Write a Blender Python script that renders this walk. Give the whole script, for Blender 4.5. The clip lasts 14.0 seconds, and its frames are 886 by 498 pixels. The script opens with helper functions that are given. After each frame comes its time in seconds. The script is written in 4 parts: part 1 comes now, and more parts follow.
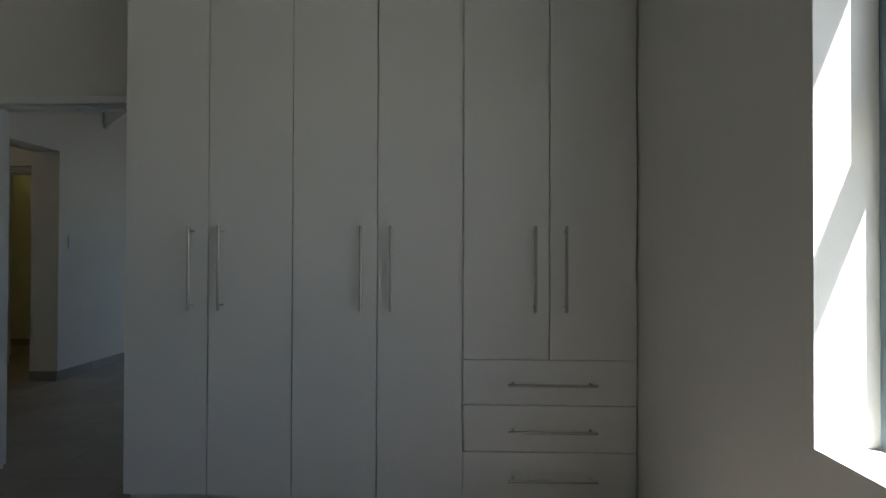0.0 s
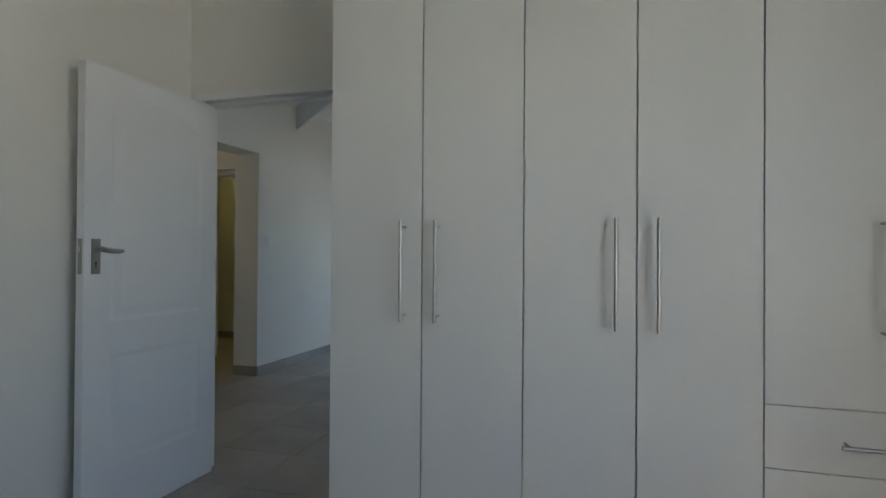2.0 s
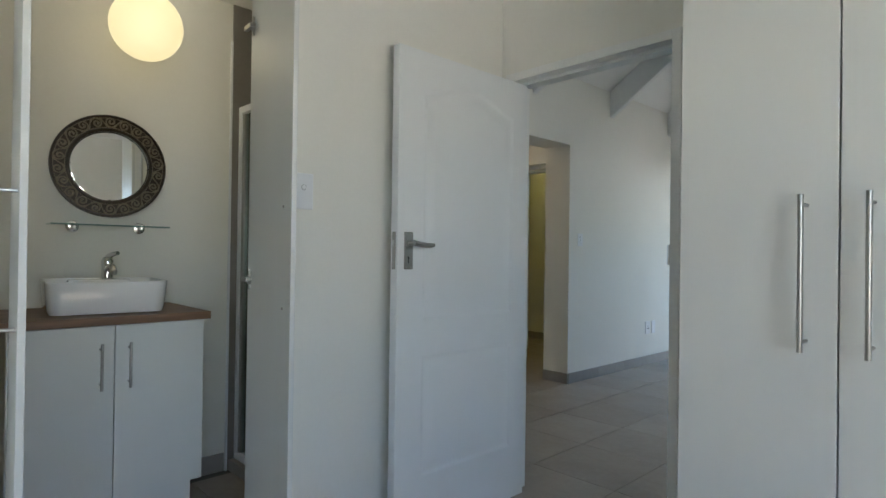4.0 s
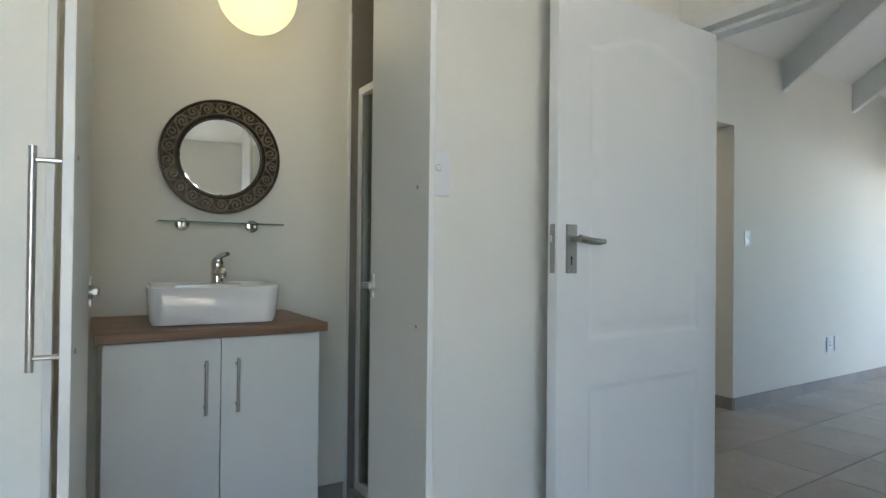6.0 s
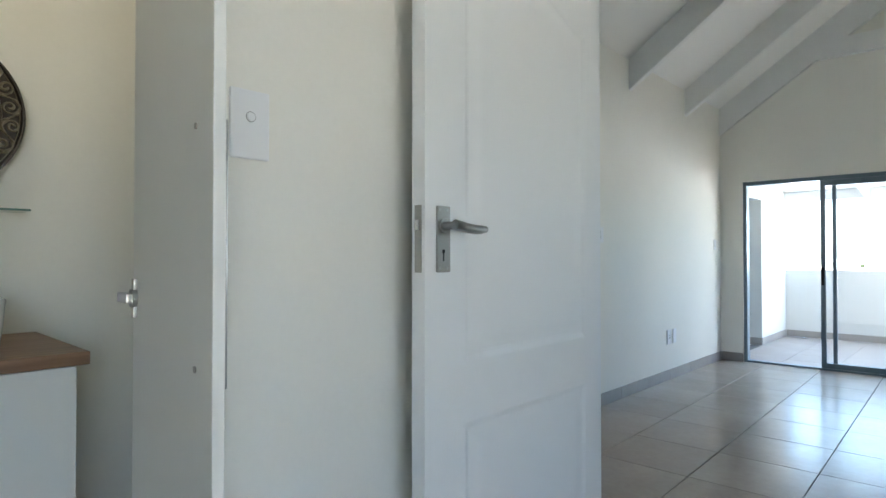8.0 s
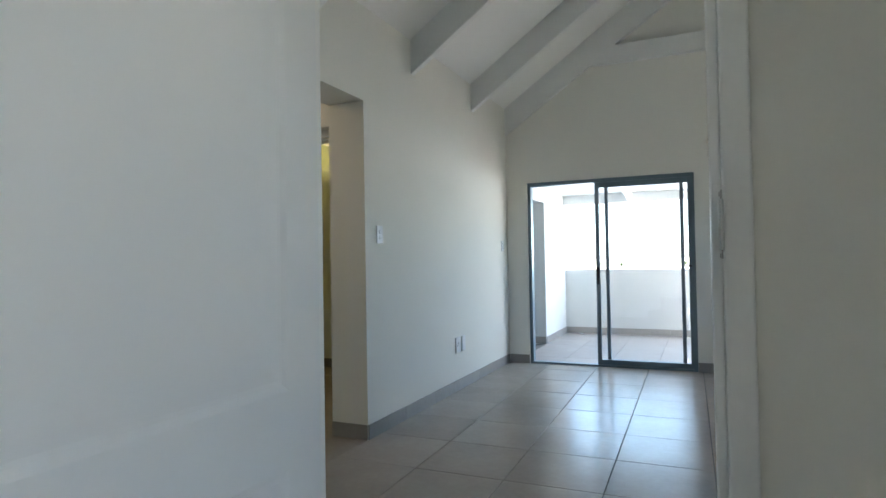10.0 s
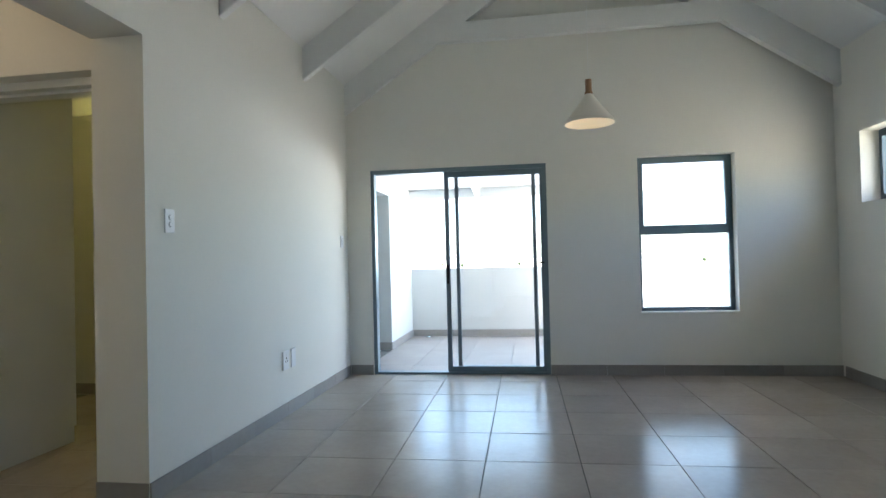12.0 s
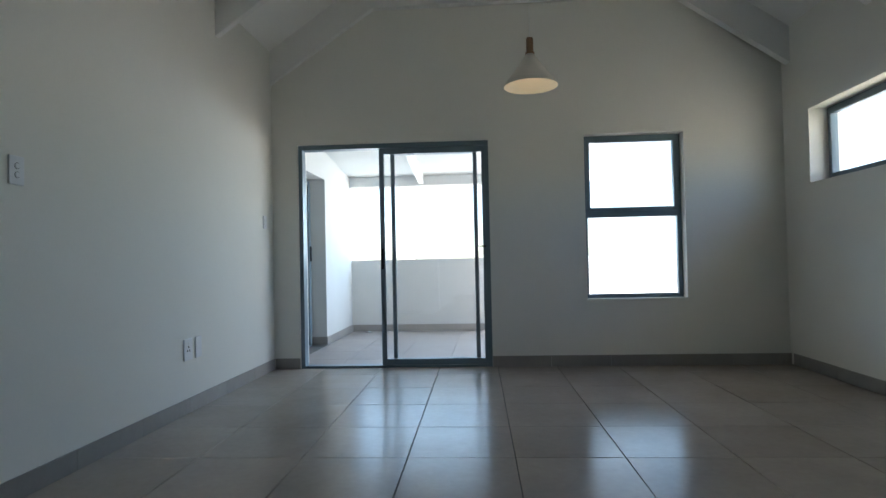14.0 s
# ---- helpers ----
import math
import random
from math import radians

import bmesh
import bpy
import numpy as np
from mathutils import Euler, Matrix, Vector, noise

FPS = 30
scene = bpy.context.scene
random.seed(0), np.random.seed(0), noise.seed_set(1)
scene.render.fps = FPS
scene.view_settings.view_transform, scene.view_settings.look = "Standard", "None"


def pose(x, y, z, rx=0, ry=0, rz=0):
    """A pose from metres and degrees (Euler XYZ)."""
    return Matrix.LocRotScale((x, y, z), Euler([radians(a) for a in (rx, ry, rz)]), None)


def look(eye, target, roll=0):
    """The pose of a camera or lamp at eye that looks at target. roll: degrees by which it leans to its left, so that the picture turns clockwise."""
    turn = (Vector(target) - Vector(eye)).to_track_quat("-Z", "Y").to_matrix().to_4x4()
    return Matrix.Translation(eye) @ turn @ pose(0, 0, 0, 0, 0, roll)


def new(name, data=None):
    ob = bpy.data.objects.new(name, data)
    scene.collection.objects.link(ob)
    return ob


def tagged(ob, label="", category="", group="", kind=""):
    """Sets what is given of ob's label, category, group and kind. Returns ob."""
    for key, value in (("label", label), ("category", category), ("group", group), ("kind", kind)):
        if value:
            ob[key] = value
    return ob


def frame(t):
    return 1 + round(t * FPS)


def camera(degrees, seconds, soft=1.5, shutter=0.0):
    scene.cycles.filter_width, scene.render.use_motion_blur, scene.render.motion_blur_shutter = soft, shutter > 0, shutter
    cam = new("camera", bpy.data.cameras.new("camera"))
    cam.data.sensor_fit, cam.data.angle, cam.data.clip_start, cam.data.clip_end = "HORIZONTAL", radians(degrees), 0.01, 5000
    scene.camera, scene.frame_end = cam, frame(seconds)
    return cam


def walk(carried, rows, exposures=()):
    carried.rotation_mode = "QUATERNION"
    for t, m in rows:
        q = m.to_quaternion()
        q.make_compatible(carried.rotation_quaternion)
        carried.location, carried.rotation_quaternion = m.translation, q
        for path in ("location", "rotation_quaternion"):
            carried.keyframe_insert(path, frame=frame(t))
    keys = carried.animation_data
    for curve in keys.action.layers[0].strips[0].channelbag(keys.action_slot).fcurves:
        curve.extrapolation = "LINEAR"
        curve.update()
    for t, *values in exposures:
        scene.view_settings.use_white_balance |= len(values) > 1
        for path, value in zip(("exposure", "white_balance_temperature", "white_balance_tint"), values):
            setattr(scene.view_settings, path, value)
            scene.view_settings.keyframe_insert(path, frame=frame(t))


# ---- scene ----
cam = camera(75.0, 14.0)
PATH = [
    (0, (0.08, 0.228, 1.204), (0.02, 2.226, 1.226), 0.2),
    (0.5, (-0.001, 0.314, 1.204), (-0.105, 2.311, 1.228), 0.2),
    (1, (-0.096, 0.47, 1.208), (-0.322, 2.458, 1.227), 0.1),
    (1.5, (-0.193, 0.602, 1.205), (-0.614, 2.557, 1.22), 0.2),
    (2, (-0.32, 0.728, 1.209), (-0.913, 2.638, 1.226), 0.4),
    (2.5, (-0.445, 0.851, 1.201), (-1.241, 2.685, 1.217), 0.4),
    (3, (-0.53, 0.974, 1.193), (-1.556, 2.69, 1.21), 0.6),
    (3.5, (-0.602, 1.08, 1.187), (-1.863, 2.632, 1.202), 0.6),
    (4, (-0.67, 1.149, 1.183), (-2.129, 2.517, 1.195), 0.8),
    (4.2, (-0.693, 1.163, 1.18), (-2.213, 2.463, 1.193), 0.8),
    (6.3, (-1.257, 1.424, 1.164), (-2.952, 2.485, 1.184), 0.6),
    (6.5, (-1.311, 1.469, 1.163), (-3.005, 2.533, 1.183), 0.5),
    (7, (-1.417, 1.546, 1.161), (-3.089, 2.643, 1.184), 0.3),
    (7.5, (-1.498, 1.601, 1.157), (-3.042, 2.872, 1.183), 0.3),
    (8, (-1.565, 1.682, 1.148), (-2.933, 3.142, 1.175), -0.0),
    (8.5, (-1.624, 1.866, 1.145), (-2.856, 3.441, 1.179), -0.5),
    (10.8, (-1.856, 2.706, 1.142), (-2.457, 4.613, 1.175), -1.2),
    (11, (-1.892, 2.786, 1.141), (-2.442, 4.709, 1.173), -1.3),
    (11.5, (-1.919, 2.981, 1.124), (-2.357, 4.933, 1.158), -1.3),
    (12, (-1.942, 3.152, 1.1), (-2.254, 5.128, 1.133), -1.4),
    (12.5, (-1.897, 3.318, 1.065), (-2.142, 5.302, 1.107), -1.4),
    (13, (-1.875, 3.439, 1.036), (-2.095, 5.427, 1.078), -1.4),
    (13.5, (-1.856, 3.532, 0.984), (-2.045, 5.523, 1.025), -1.3),
    (14, (-1.829, 3.582, 0.915), (-1.987, 5.575, 0.959), -1.2),
]
# stops and white balance: the picture brightens and cools on the way to the living room
EXPOSURES = [(0.0, 1.83, 5980, 9), (0.5, 2.18, 5980, 9), (1.0, 2.46, 5970, 9), (1.5, 2.72, 5960, 9), (2.0, 2.93, 5960, 9), (3.0, 3.2, 5970, 9), (4.0, 3.65, 6000, 8),
             (6.3, 4.02, 6000, 8), (7.5, 4.15, 6020, 8), (8.5, 4.02, 6030, 8), (10.8, 3.78, 6060, 8), (11.3, 3.83, 6060, 8), (12.0, 3.92, 6060, 8), (12.6, 3.69, 6060, 8), (14.0, 3.09, 6080, 8)]
walk(cam, [(t, look(eye, target, roll)) for t, eye, target, roll in PATH], EXPOSURES)

# ---------------------------------------------------------------- light
SUN_WAY = Vector((-1.0, 1.0, -2.55)).normalized()
world = bpy.data.worlds.new("sky")
scene.world = world
world.use_nodes = True
wn = world.node_tree.nodes
sky = wn.new("ShaderNodeTexSky")
sky.sky_type = "NISHITA"
sky.sun_disc = False
sky.sun_elevation = math.asin(-SUN_WAY.z)
sky.sun_rotation = math.atan2(-SUN_WAY.x, -SUN_WAY.y)
world.node_tree.links.new(sky.outputs["Color"], wn["Background"].inputs["Color"])
wn["Background"].inputs["Strength"].default_value = 0.065
sun = new("sun", bpy.data.lights.new("sun", "SUN"))
sun.data.energy, sun.data.angle, sun.data.color = 5.0, radians(0.53), (1.0, 0.95, 0.88)
sun.matrix_world = look((30, -30, 60), Vector((30, -30, 60)) + SUN_WAY)


def area_lamp(name, eye, target, w, h, watts, colour):
    la = bpy.data.lights.new(name, "AREA")
    la.shape, la.size, la.size_y, la.energy, la.color = "RECTANGLE", w, h, watts, colour
    ob = new(name, la)
    ob.matrix_world = look(eye, target)
    return ob


def point_lamp(name, at, watts, colour, radius):
    la = bpy.data.lights.new(name, "POINT")
    la.energy, la.color, la.shadow_soft_size = watts, colour, radius
    ob = new(name, la)
    ob.location = at
    return ob


DAY = (0.86, 0.93, 1.0)
# added fill lamps outside the openings, standing in for stronger sky light
area_lamp("sky_fill_bedroom_window", (1.16, 0.58, 1.48), (0.0, 0.58, 1.38), 1.65, 1.3, 0.9, DAY)
area_lamp("sky_fill_balcony", (-0.85, 11.52, 1.45), (-0.85, 5.0, -0.75), 5.6, 0.95, 9.3, (0.55, 0.78, 1.0))
point_lamp("bath_globe_light", (-3.45, 1.93, 2.17), 0.185, (1.0, 0.84, 0.55), 0.12)
point_lamp("pendant_light", (-1.545, 7.2, 2.04), 0.031, (1.0, 0.74, 0.45), 0.03)
# added lamps that warm the hall and turn the far room yellow
point_lamp("hall_fill_light", (-4.9, 4.6, 2.45), 0.42, (1.0, 0.74, 0.48), 0.08)
point_lamp("far_room_fill_light", (-5.2, 7.6, 2.3), 0.6, (1.0, 0.82, 0.22), 0.06)


# ---------------------------------------------------------------- materials
def material(name, colour, rough=0.6, metal=0.0, var=0.0, scale=3.0, fine=0.0, fine_scale=120.0, bump=0.0, bump_scale=60.0,
             spec=0.5, coat=0.0, per_object=0.0, emit=None, strength=0.0, rough_var=0.0, bump_stretch=None):
    m = bpy.data.materials.new(name)
    m.use_nodes = True
    nt = m.node_tree
    n, l = nt.nodes, nt.links
    b = n["Principled BSDF"]
    b.inputs["Roughness"].default_value = rough
    b.inputs["Metallic"].default_value = metal
    b.inputs["Specular IOR Level"].default_value = spec
    b.inputs["Coat Weight"].default_value = coat
    b.inputs["Coat Roughness"].default_value = 0.08
    base = n.new("ShaderNodeRGB")
    base.outputs[0].default_value = (*colour, 1)
    out = base.outputs[0]
    geo = n.new("ShaderNodeNewGeometry")

    def noise_at(sc, detail=4.0, rough_=0.6):
        t = n.new("ShaderNodeTexNoise")
        t.inputs["Scale"].default_value, t.inputs["Detail"].default_value, t.inputs["Roughness"].default_value = sc, detail, rough_
        l.new(geo.outputs["Position"], t.inputs["Vector"])
        return t.outputs["Fac"]

    def scaled(colour_out, fac_out, amount):
        r = n.new("ShaderNodeMapRange")
        r.inputs["From Min"].default_value, r.inputs["From Max"].default_value = 0.25, 0.75
        r.inputs["To Min"].default_value, r.inputs["To Max"].default_value = 1 - amount, 1 + amount
        l.new(fac_out, r.inputs["Value"])
        v = n.new("ShaderNodeVectorMath")
        v.operation = "SCALE"
        l.new(colour_out, v.inputs[0])
        l.new(r.outputs[0], v.inputs["Scale"])
        return v.outputs[0]

    if var:
        out = scaled(out, noise_at(scale), var)
    if fine:
        out = scaled(out, noise_at(fine_scale, 6.0), fine)
    if per_object:
        oi = n.new("ShaderNodeObjectInfo")
        out = scaled(out, oi.outputs["Random"], per_object)
    l.new(out, b.inputs["Base Color"])
    if rough_var:
        r = n.new("ShaderNodeMapRange")
        r.inputs["From Min"].default_value, r.inputs["From Max"].default_value = 0.3, 0.7
        r.inputs["To Min"].default_value, r.inputs["To Max"].default_value = rough - rough_var, rough + rough_var
        l.new(noise_at(scale * 2.3), r.inputs["Value"])
        l.new(r.outputs[0], b.inputs["Roughness"])
    if bump:
        bp = n.new("ShaderNodeBump")
        bp.inputs["Strength"].default_value, bp.inputs["Distance"].default_value = bump, 0.003
        if bump_stretch:
            mp = n.new("ShaderNodeMapping")
            mp.inputs["Scale"].default_value = bump_stretch
            wave = n.new("ShaderNodeTexNoise")
            wave.inputs["Scale"].default_value, wave.inputs["Detail"].default_value = bump_scale, 1.0
            l.new(geo.outputs["Position"], mp.inputs["Vector"])
            l.new(mp.outputs[0], wave.inputs["Vector"])
            l.new(wave.outputs["Fac"], bp.inputs["Height"])
        else:
            l.new(noise_at(bump_scale, 3.0), bp.inputs["Height"])
        l.new(bp.outputs[0], b.inputs["Normal"])
        if coat:
            l.new(bp.outputs[0], b.inputs["Coat Normal"])
    if emit:
        b.inputs["Emission Color"].default_value = (*emit, 1)
        b.inputs["Emission Strength"].default_value = strength
    return m


def glass_material(name, tint=(1, 1, 1)):
    m = bpy.data.materials.new(name)
    m.use_nodes = True
    n, l = m.node_tree.nodes, m.node_tree.links
    n.remove(n["Principled BSDF"])
    tr, gl, mix = n.new("ShaderNodeBsdfTransparent"), n.new("ShaderNodeBsdfGlossy"), n.new("ShaderNodeMixShader")
    lw, power, gain = n.new("ShaderNodeLayerWeight"), n.new("ShaderNodeMath"), n.new("ShaderNodeMath")
    tr.inputs["Color"].default_value = (*tint, 1)
    gl.inputs["Roughness"].default_value = 0.01
    power.operation, gain.operation = "POWER", "MULTIPLY_ADD"
    power.inputs[1].default_value = 5.0
    gain.inputs[1].default_value, gain.inputs[2].default_value = 0.94, 0.035
    l.new(lw.outputs["Facing"], power.inputs[0])
    l.new(power.outputs[0], gain.inputs[0])
    l.new(gain.outputs[0], mix.inputs[0])
    l.new(tr.outputs[0], mix.inputs[1])
    l.new(gl.outputs[0], mix.inputs[2])
    l.new(mix.outputs[0], n["Material Output"].inputs["Surface"])
    return m


def wood_material(name, dark, light, axis=1):
    m = bpy.data.materials.new(name)
    m.use_nodes = True
    n, l = m.node_tree.nodes, m.node_tree.links
    b = n["Principled BSDF"]
    b.inputs["Roughness"].default_value = 0.42
    tc, mp, t, ramp = n.new("ShaderNodeNewGeometry"), n.new("ShaderNodeMapping"), n.new("ShaderNodeTexNoise"), n.new("ShaderNodeValToRGB")
    s = [38.0, 38.0, 38.0]
    s[axis] = 2.5
    mp.inputs["Scale"].default_value = s
    t.inputs["Scale"].default_value, t.inputs["Detail"].default_value = 1.0, 7.0
    ramp.color_ramp.elements[0].color, ramp.color_ramp.elements[1].color = (*dark, 1), (*light, 1)
    ramp.color_ramp.elements[0].position, ramp.color_ramp.elements[1].position = 0.3, 0.7
    l.new(tc.outputs["Position"], mp.inputs["Vector"])
    l.new(mp.outputs[0], t.inputs["Vector"])
    l.new(t.outputs["Fac"], ramp.inputs[0])
    l.new(ramp.outputs[0], b.inputs["Base Color"])
    return m


PLASTER = material("plaster_paint", (0.82, 0.805, 0.745), 0.75, var=0.02, scale=1.2, fine=0.012, fine_scale=70, bump=0.12, bump_scale=90, spec=0.25)
CEILING = material("ceiling_paint", (0.88, 0.875, 0.85), 0.8, var=0.015, scale=1.5, bump=0.06, bump_scale=120, spec=0.2)
TIMBER_WHITE = material("white_painted_timber", (0.83, 0.83, 0.81), 0.5, var=0.02, scale=4, fine=0.02, fine_scale=60, bump=0.06, bump_scale=40)
MELAMINE = material("white_melamine", (0.715, 0.72, 0.69), 0.38, var=0.012, scale=1.5, bump=0.05, bump_scale=220, spec=0.45)
ENAMEL = material("white_enamel", (0.80, 0.81, 0.81), 0.52, var=0.012, scale=3, bump=0.03, bump_scale=40, spec=0.35)
TILE = material("porcelain_tile", (0.40, 0.352, 0.31), 0.215, var=0.09, scale=2.6, fine=0.05, fine_scale=26, per_object=0.04, spec=0.08, rough_var=0.045)
GROUT = material("grey_grout", (0.13, 0.125, 0.12), 0.9, var=0.1, scale=9, fine=0.1, fine_scale=150, bump=0.3, bump_scale=300)
BALCONY_TILE = material("balcony_tile", (0.30, 0.265, 0.245), 0.6, var=0.10, scale=2.2, fine=0.05, fine_scale=30, per_object=0.03)
SKIRT = material("skirting_tile", (0.30, 0.28, 0.26), 0.4, var=0.07, scale=3, fine=0.05, fine_scale=30, per_object=0.05)
STEEL = material("brushed_steel", (0.44, 0.43, 0.41), 0.30, 1.0, fine=0.08, fine_scale=300)
NICKEL = material("satin_nickel", (0.38, 0.37, 0.345), 0.33, 1.0, fine=0.08, fine_scale=240)
CHROME = material("chrome", (0.72, 0.73, 0.74), 0.07, 1.0)
FRAME_GREY = material("charcoal_aluminium", (0.15, 0.205, 0.245), 0.38, 0.0, fine=0.06, fine_scale=400, spec=0.5)
RUBBER = material("black_gasket", (0.02, 0.02, 0.02), 0.7)
PLASTIC = material("white_plastic", (0.80, 0.81, 0.82), 0.3, var=0.01, scale=20)
# near-black for the shade inside holes, which are patches on the surface
HOLE_SHADE = material("hole_shade_black", (0.02, 0.02, 0.02), 0.8)
CERAMIC = material("glazed_ceramic", (0.84, 0.84, 0.83), 0.05, var=0.01, scale=5, bump=0.06, bump_scale=1.0, coat=0.9, bump_stretch=(16, 16, 50))
OAK = wood_material("oiled_oak_top", (0.14, 0.075, 0.04), (0.30, 0.175, 0.10))
LAMP_WOOD = wood_material("turned_lamp_wood", (0.22, 0.12, 0.06), (0.36, 0.21, 0.11), 2)
BRONZE = material("antique_pewter", (0.06, 0.05, 0.04), 0.42, 0.85, var=0.35, scale=18, fine=0.25, fine_scale=120)
# lighter, warmer metal for the raised scrollwork
BRONZE_HIGH = material("pale_pewter_relief", (0.24, 0.205, 0.15), 0.36, 0.9, var=0.25, scale=22, fine=0.2, fine_scale=140)
MIRROR = material("silvered_mirror", (0.9, 0.91, 0.9), 0.01, 1.0)
GLASS = glass_material("clear_glass")
GLASS_GREEN = glass_material("green_edged_glass", (0.86, 0.94, 0.91))
GLASS_EDGE = material("ground_glass_edge", (0.12, 0.22, 0.20), 0.25)
GLOBE = material("lit_opal_glass", (0.85, 0.80, 0.6), 0.4, emit=(1.0, 0.80, 0.40), strength=0.072)
SHADE_IN = material("white_shade_lining", (0.82, 0.78, 0.70), 0.6)
BULB = material("lit_bulb", (0.9, 0.85, 0.7), 0.4, emit=(1.0, 0.78, 0.48), strength=0.145)
SHOWER_TILE = material("dark_shower_tile", (0.22, 0.20, 0.18), 0.3, var=0.1, scale=4, fine=0.05, fine_scale=40)
EXTERIOR = material("exterior_plaster", (0.60, 0.605, 0.59), 0.85, var=0.03, scale=2, bump=0.15, bump_scale=80)
BEAM = material("pale_grey_beam_paint", (0.66, 0.67, 0.67), 0.85, var=0.05, scale=2, bump=0.15, bump_scale=80)
# ground colour raised so it reflects sun up to soffit and ceilings
GROUND = material("pale_bounce_ground", (0.30, 0.275, 0.22), 0.95, var=0.35, scale=0.05, fine=0.2, fine_scale=1.5)
FAR_WALL = material("far_house_wall", (0.55, 0.52, 0.47), 0.9, var=0.1, scale=0.3, per_object=0.15)
FAR_ROOF = material("far_roof", (0.20, 0.17, 0.15), 0.9, var=0.15, scale=0.5, per_object=0.3)
FAR_GLASS = material("far_window", (0.05, 0.06, 0.07), 0.2)
LEAF = material("far_foliage", (0.05, 0.075, 0.03), 0.9, var=0.4, scale=1.5)
BARK = material("bark", (0.10, 0.075, 0.05), 0.95, var=0.2, scale=5)


# ---------------------------------------------------------------- mesh helpers
def mesh_object(name, bm, mat, parent=None, smooth=False):
    me = bpy.data.meshes.new(name)
    bmesh.ops.recalc_face_normals(bm, faces=bm.faces)
    bm.to_mesh(me)
    bm.free()
    for m in (mat if isinstance(mat, (list, tuple)) else [mat]):
        me.materials.append(m)
    if smooth:
        for p in me.polygons:
            p.use_smooth = True
        me.set_sharp_from_angle(angle=radians(35))
    ob = new(name, me)
    if parent is not None:
        ob.parent = parent
    return ob


def part(name, bm, mat, parent, label="", smooth=False):
    ob = mesh_object(name, bm, mat, parent, smooth)
    return tagged(ob, label) if label else ob


def thing(name, at, label, category, group="", rz=0.0):
    ob = new(name)
    ob.empty_display_size = 0.1
    ob.matrix_world = pose(*at, 0, 0, rz)
    return tagged(ob, label, category, group)


def box(bm, lo, hi, bevel=0.0, segs=2):
    lo, hi = Vector(lo), Vector(hi)
    vs = bmesh.ops.create_cube(bm, size=1.0)["verts"]
    for v in vs:
        v.co = Vector((lo[i] + (v.co[i] + 0.5) * (hi[i] - lo[i]) for i in range(3)))
    if bevel:
        es = list({e for v in vs for e in v.link_edges})
        bmesh.ops.bevel(bm, geom=es, offset=bevel, segments=segs, affect="EDGES", profile=0.6)
    return bm


def boxes(*items, bevel=0.0):
    bm = bmesh.new()
    for lo, hi in items:
        box(bm, lo, hi, bevel)
    return bm


def rod(bm, a, b, r, n=12, r2=None):
    a, b = Vector(a), Vector(b)
    d = b - a
    m = Matrix.Translation((a + b) / 2) @ d.to_track_quat("Z", "Y").to_matrix().to_4x4()
    bmesh.ops.create_cone(bm, cap_ends=True, segments=n, radius1=r, radius2=r if r2 is None else r2, depth=d.length, matrix=m)
    return bm


def lathe(profile, n=40, close=False):
    """Revolve (r, z) pairs about z."""
    bm = bmesh.new()
    rings = []
    for r, z in profile:
        if r < 1e-5:
            rings.append([bm.verts.new((0, 0, z))])
        else:
            rings.append([bm.verts.new((r * math.cos(2 * math.pi * k / n), r * math.sin(2 * math.pi * k / n), z)) for k in range(n)])
    for A, B in zip(rings, rings[1:] + (rings[:1] if close else [])):
        for k in range(n):
            k2 = (k + 1) % n
            if len(A) == 1 and len(B) > 1:
                bm.faces.new((A[0], B[k], B[k2]))
            elif len(B) == 1 and len(A) > 1:
                bm.faces.new((A[k], A[k2], B[0]))
            elif len(A) > 1:
                bm.faces.new((A[k], A[k2], B[k2], B[k]))
    return bm


def turn(bm, m):
    bmesh.ops.transform(bm, matrix=m, verts=bm.verts)
    return bm


def tube(points, r, n=8, taper=None, closed=False):
    """A round tube along points."""
    bm = bmesh.new()
    rings = []
    pts = [Vector(p) for p in points]
    up = Vector((0.13, 0.31, 0.94))
    for i, p in enumerate(pts):
        d = (pts[min(i + 1, len(pts) - 1)] - pts[max(i - 1, 0)]).normalized()
        u = d.cross(up).normalized()
        v = d.cross(u)
        rr = r * (taper(i / (len(pts) - 1)) if taper else 1)
        rings.append([bm.verts.new(p + rr * (math.cos(2 * math.pi * k / n) * u + math.sin(2 * math.pi * k / n) * v)) for k in range(n)])
    for A, B in zip(rings, rings[1:]):
        for k in range(n):
            bm.faces.new((A[k], A[(k + 1) % n], B[(k + 1) % n], B[k]))
    bm.faces.new(rings[0])
    bm.faces.new(rings[-1])
    return bm


# roof section: one gable over the whole flat, ridge along y
RIDGE_X, EAVE_X, EAVE_Z, SLOPE = -1.53, -3.72, 2.80, 0.684


def roof_z(x):
    return EAVE_Z + SLOPE * ((RIDGE_X - EAVE_X) - abs(x - RIDGE_X))


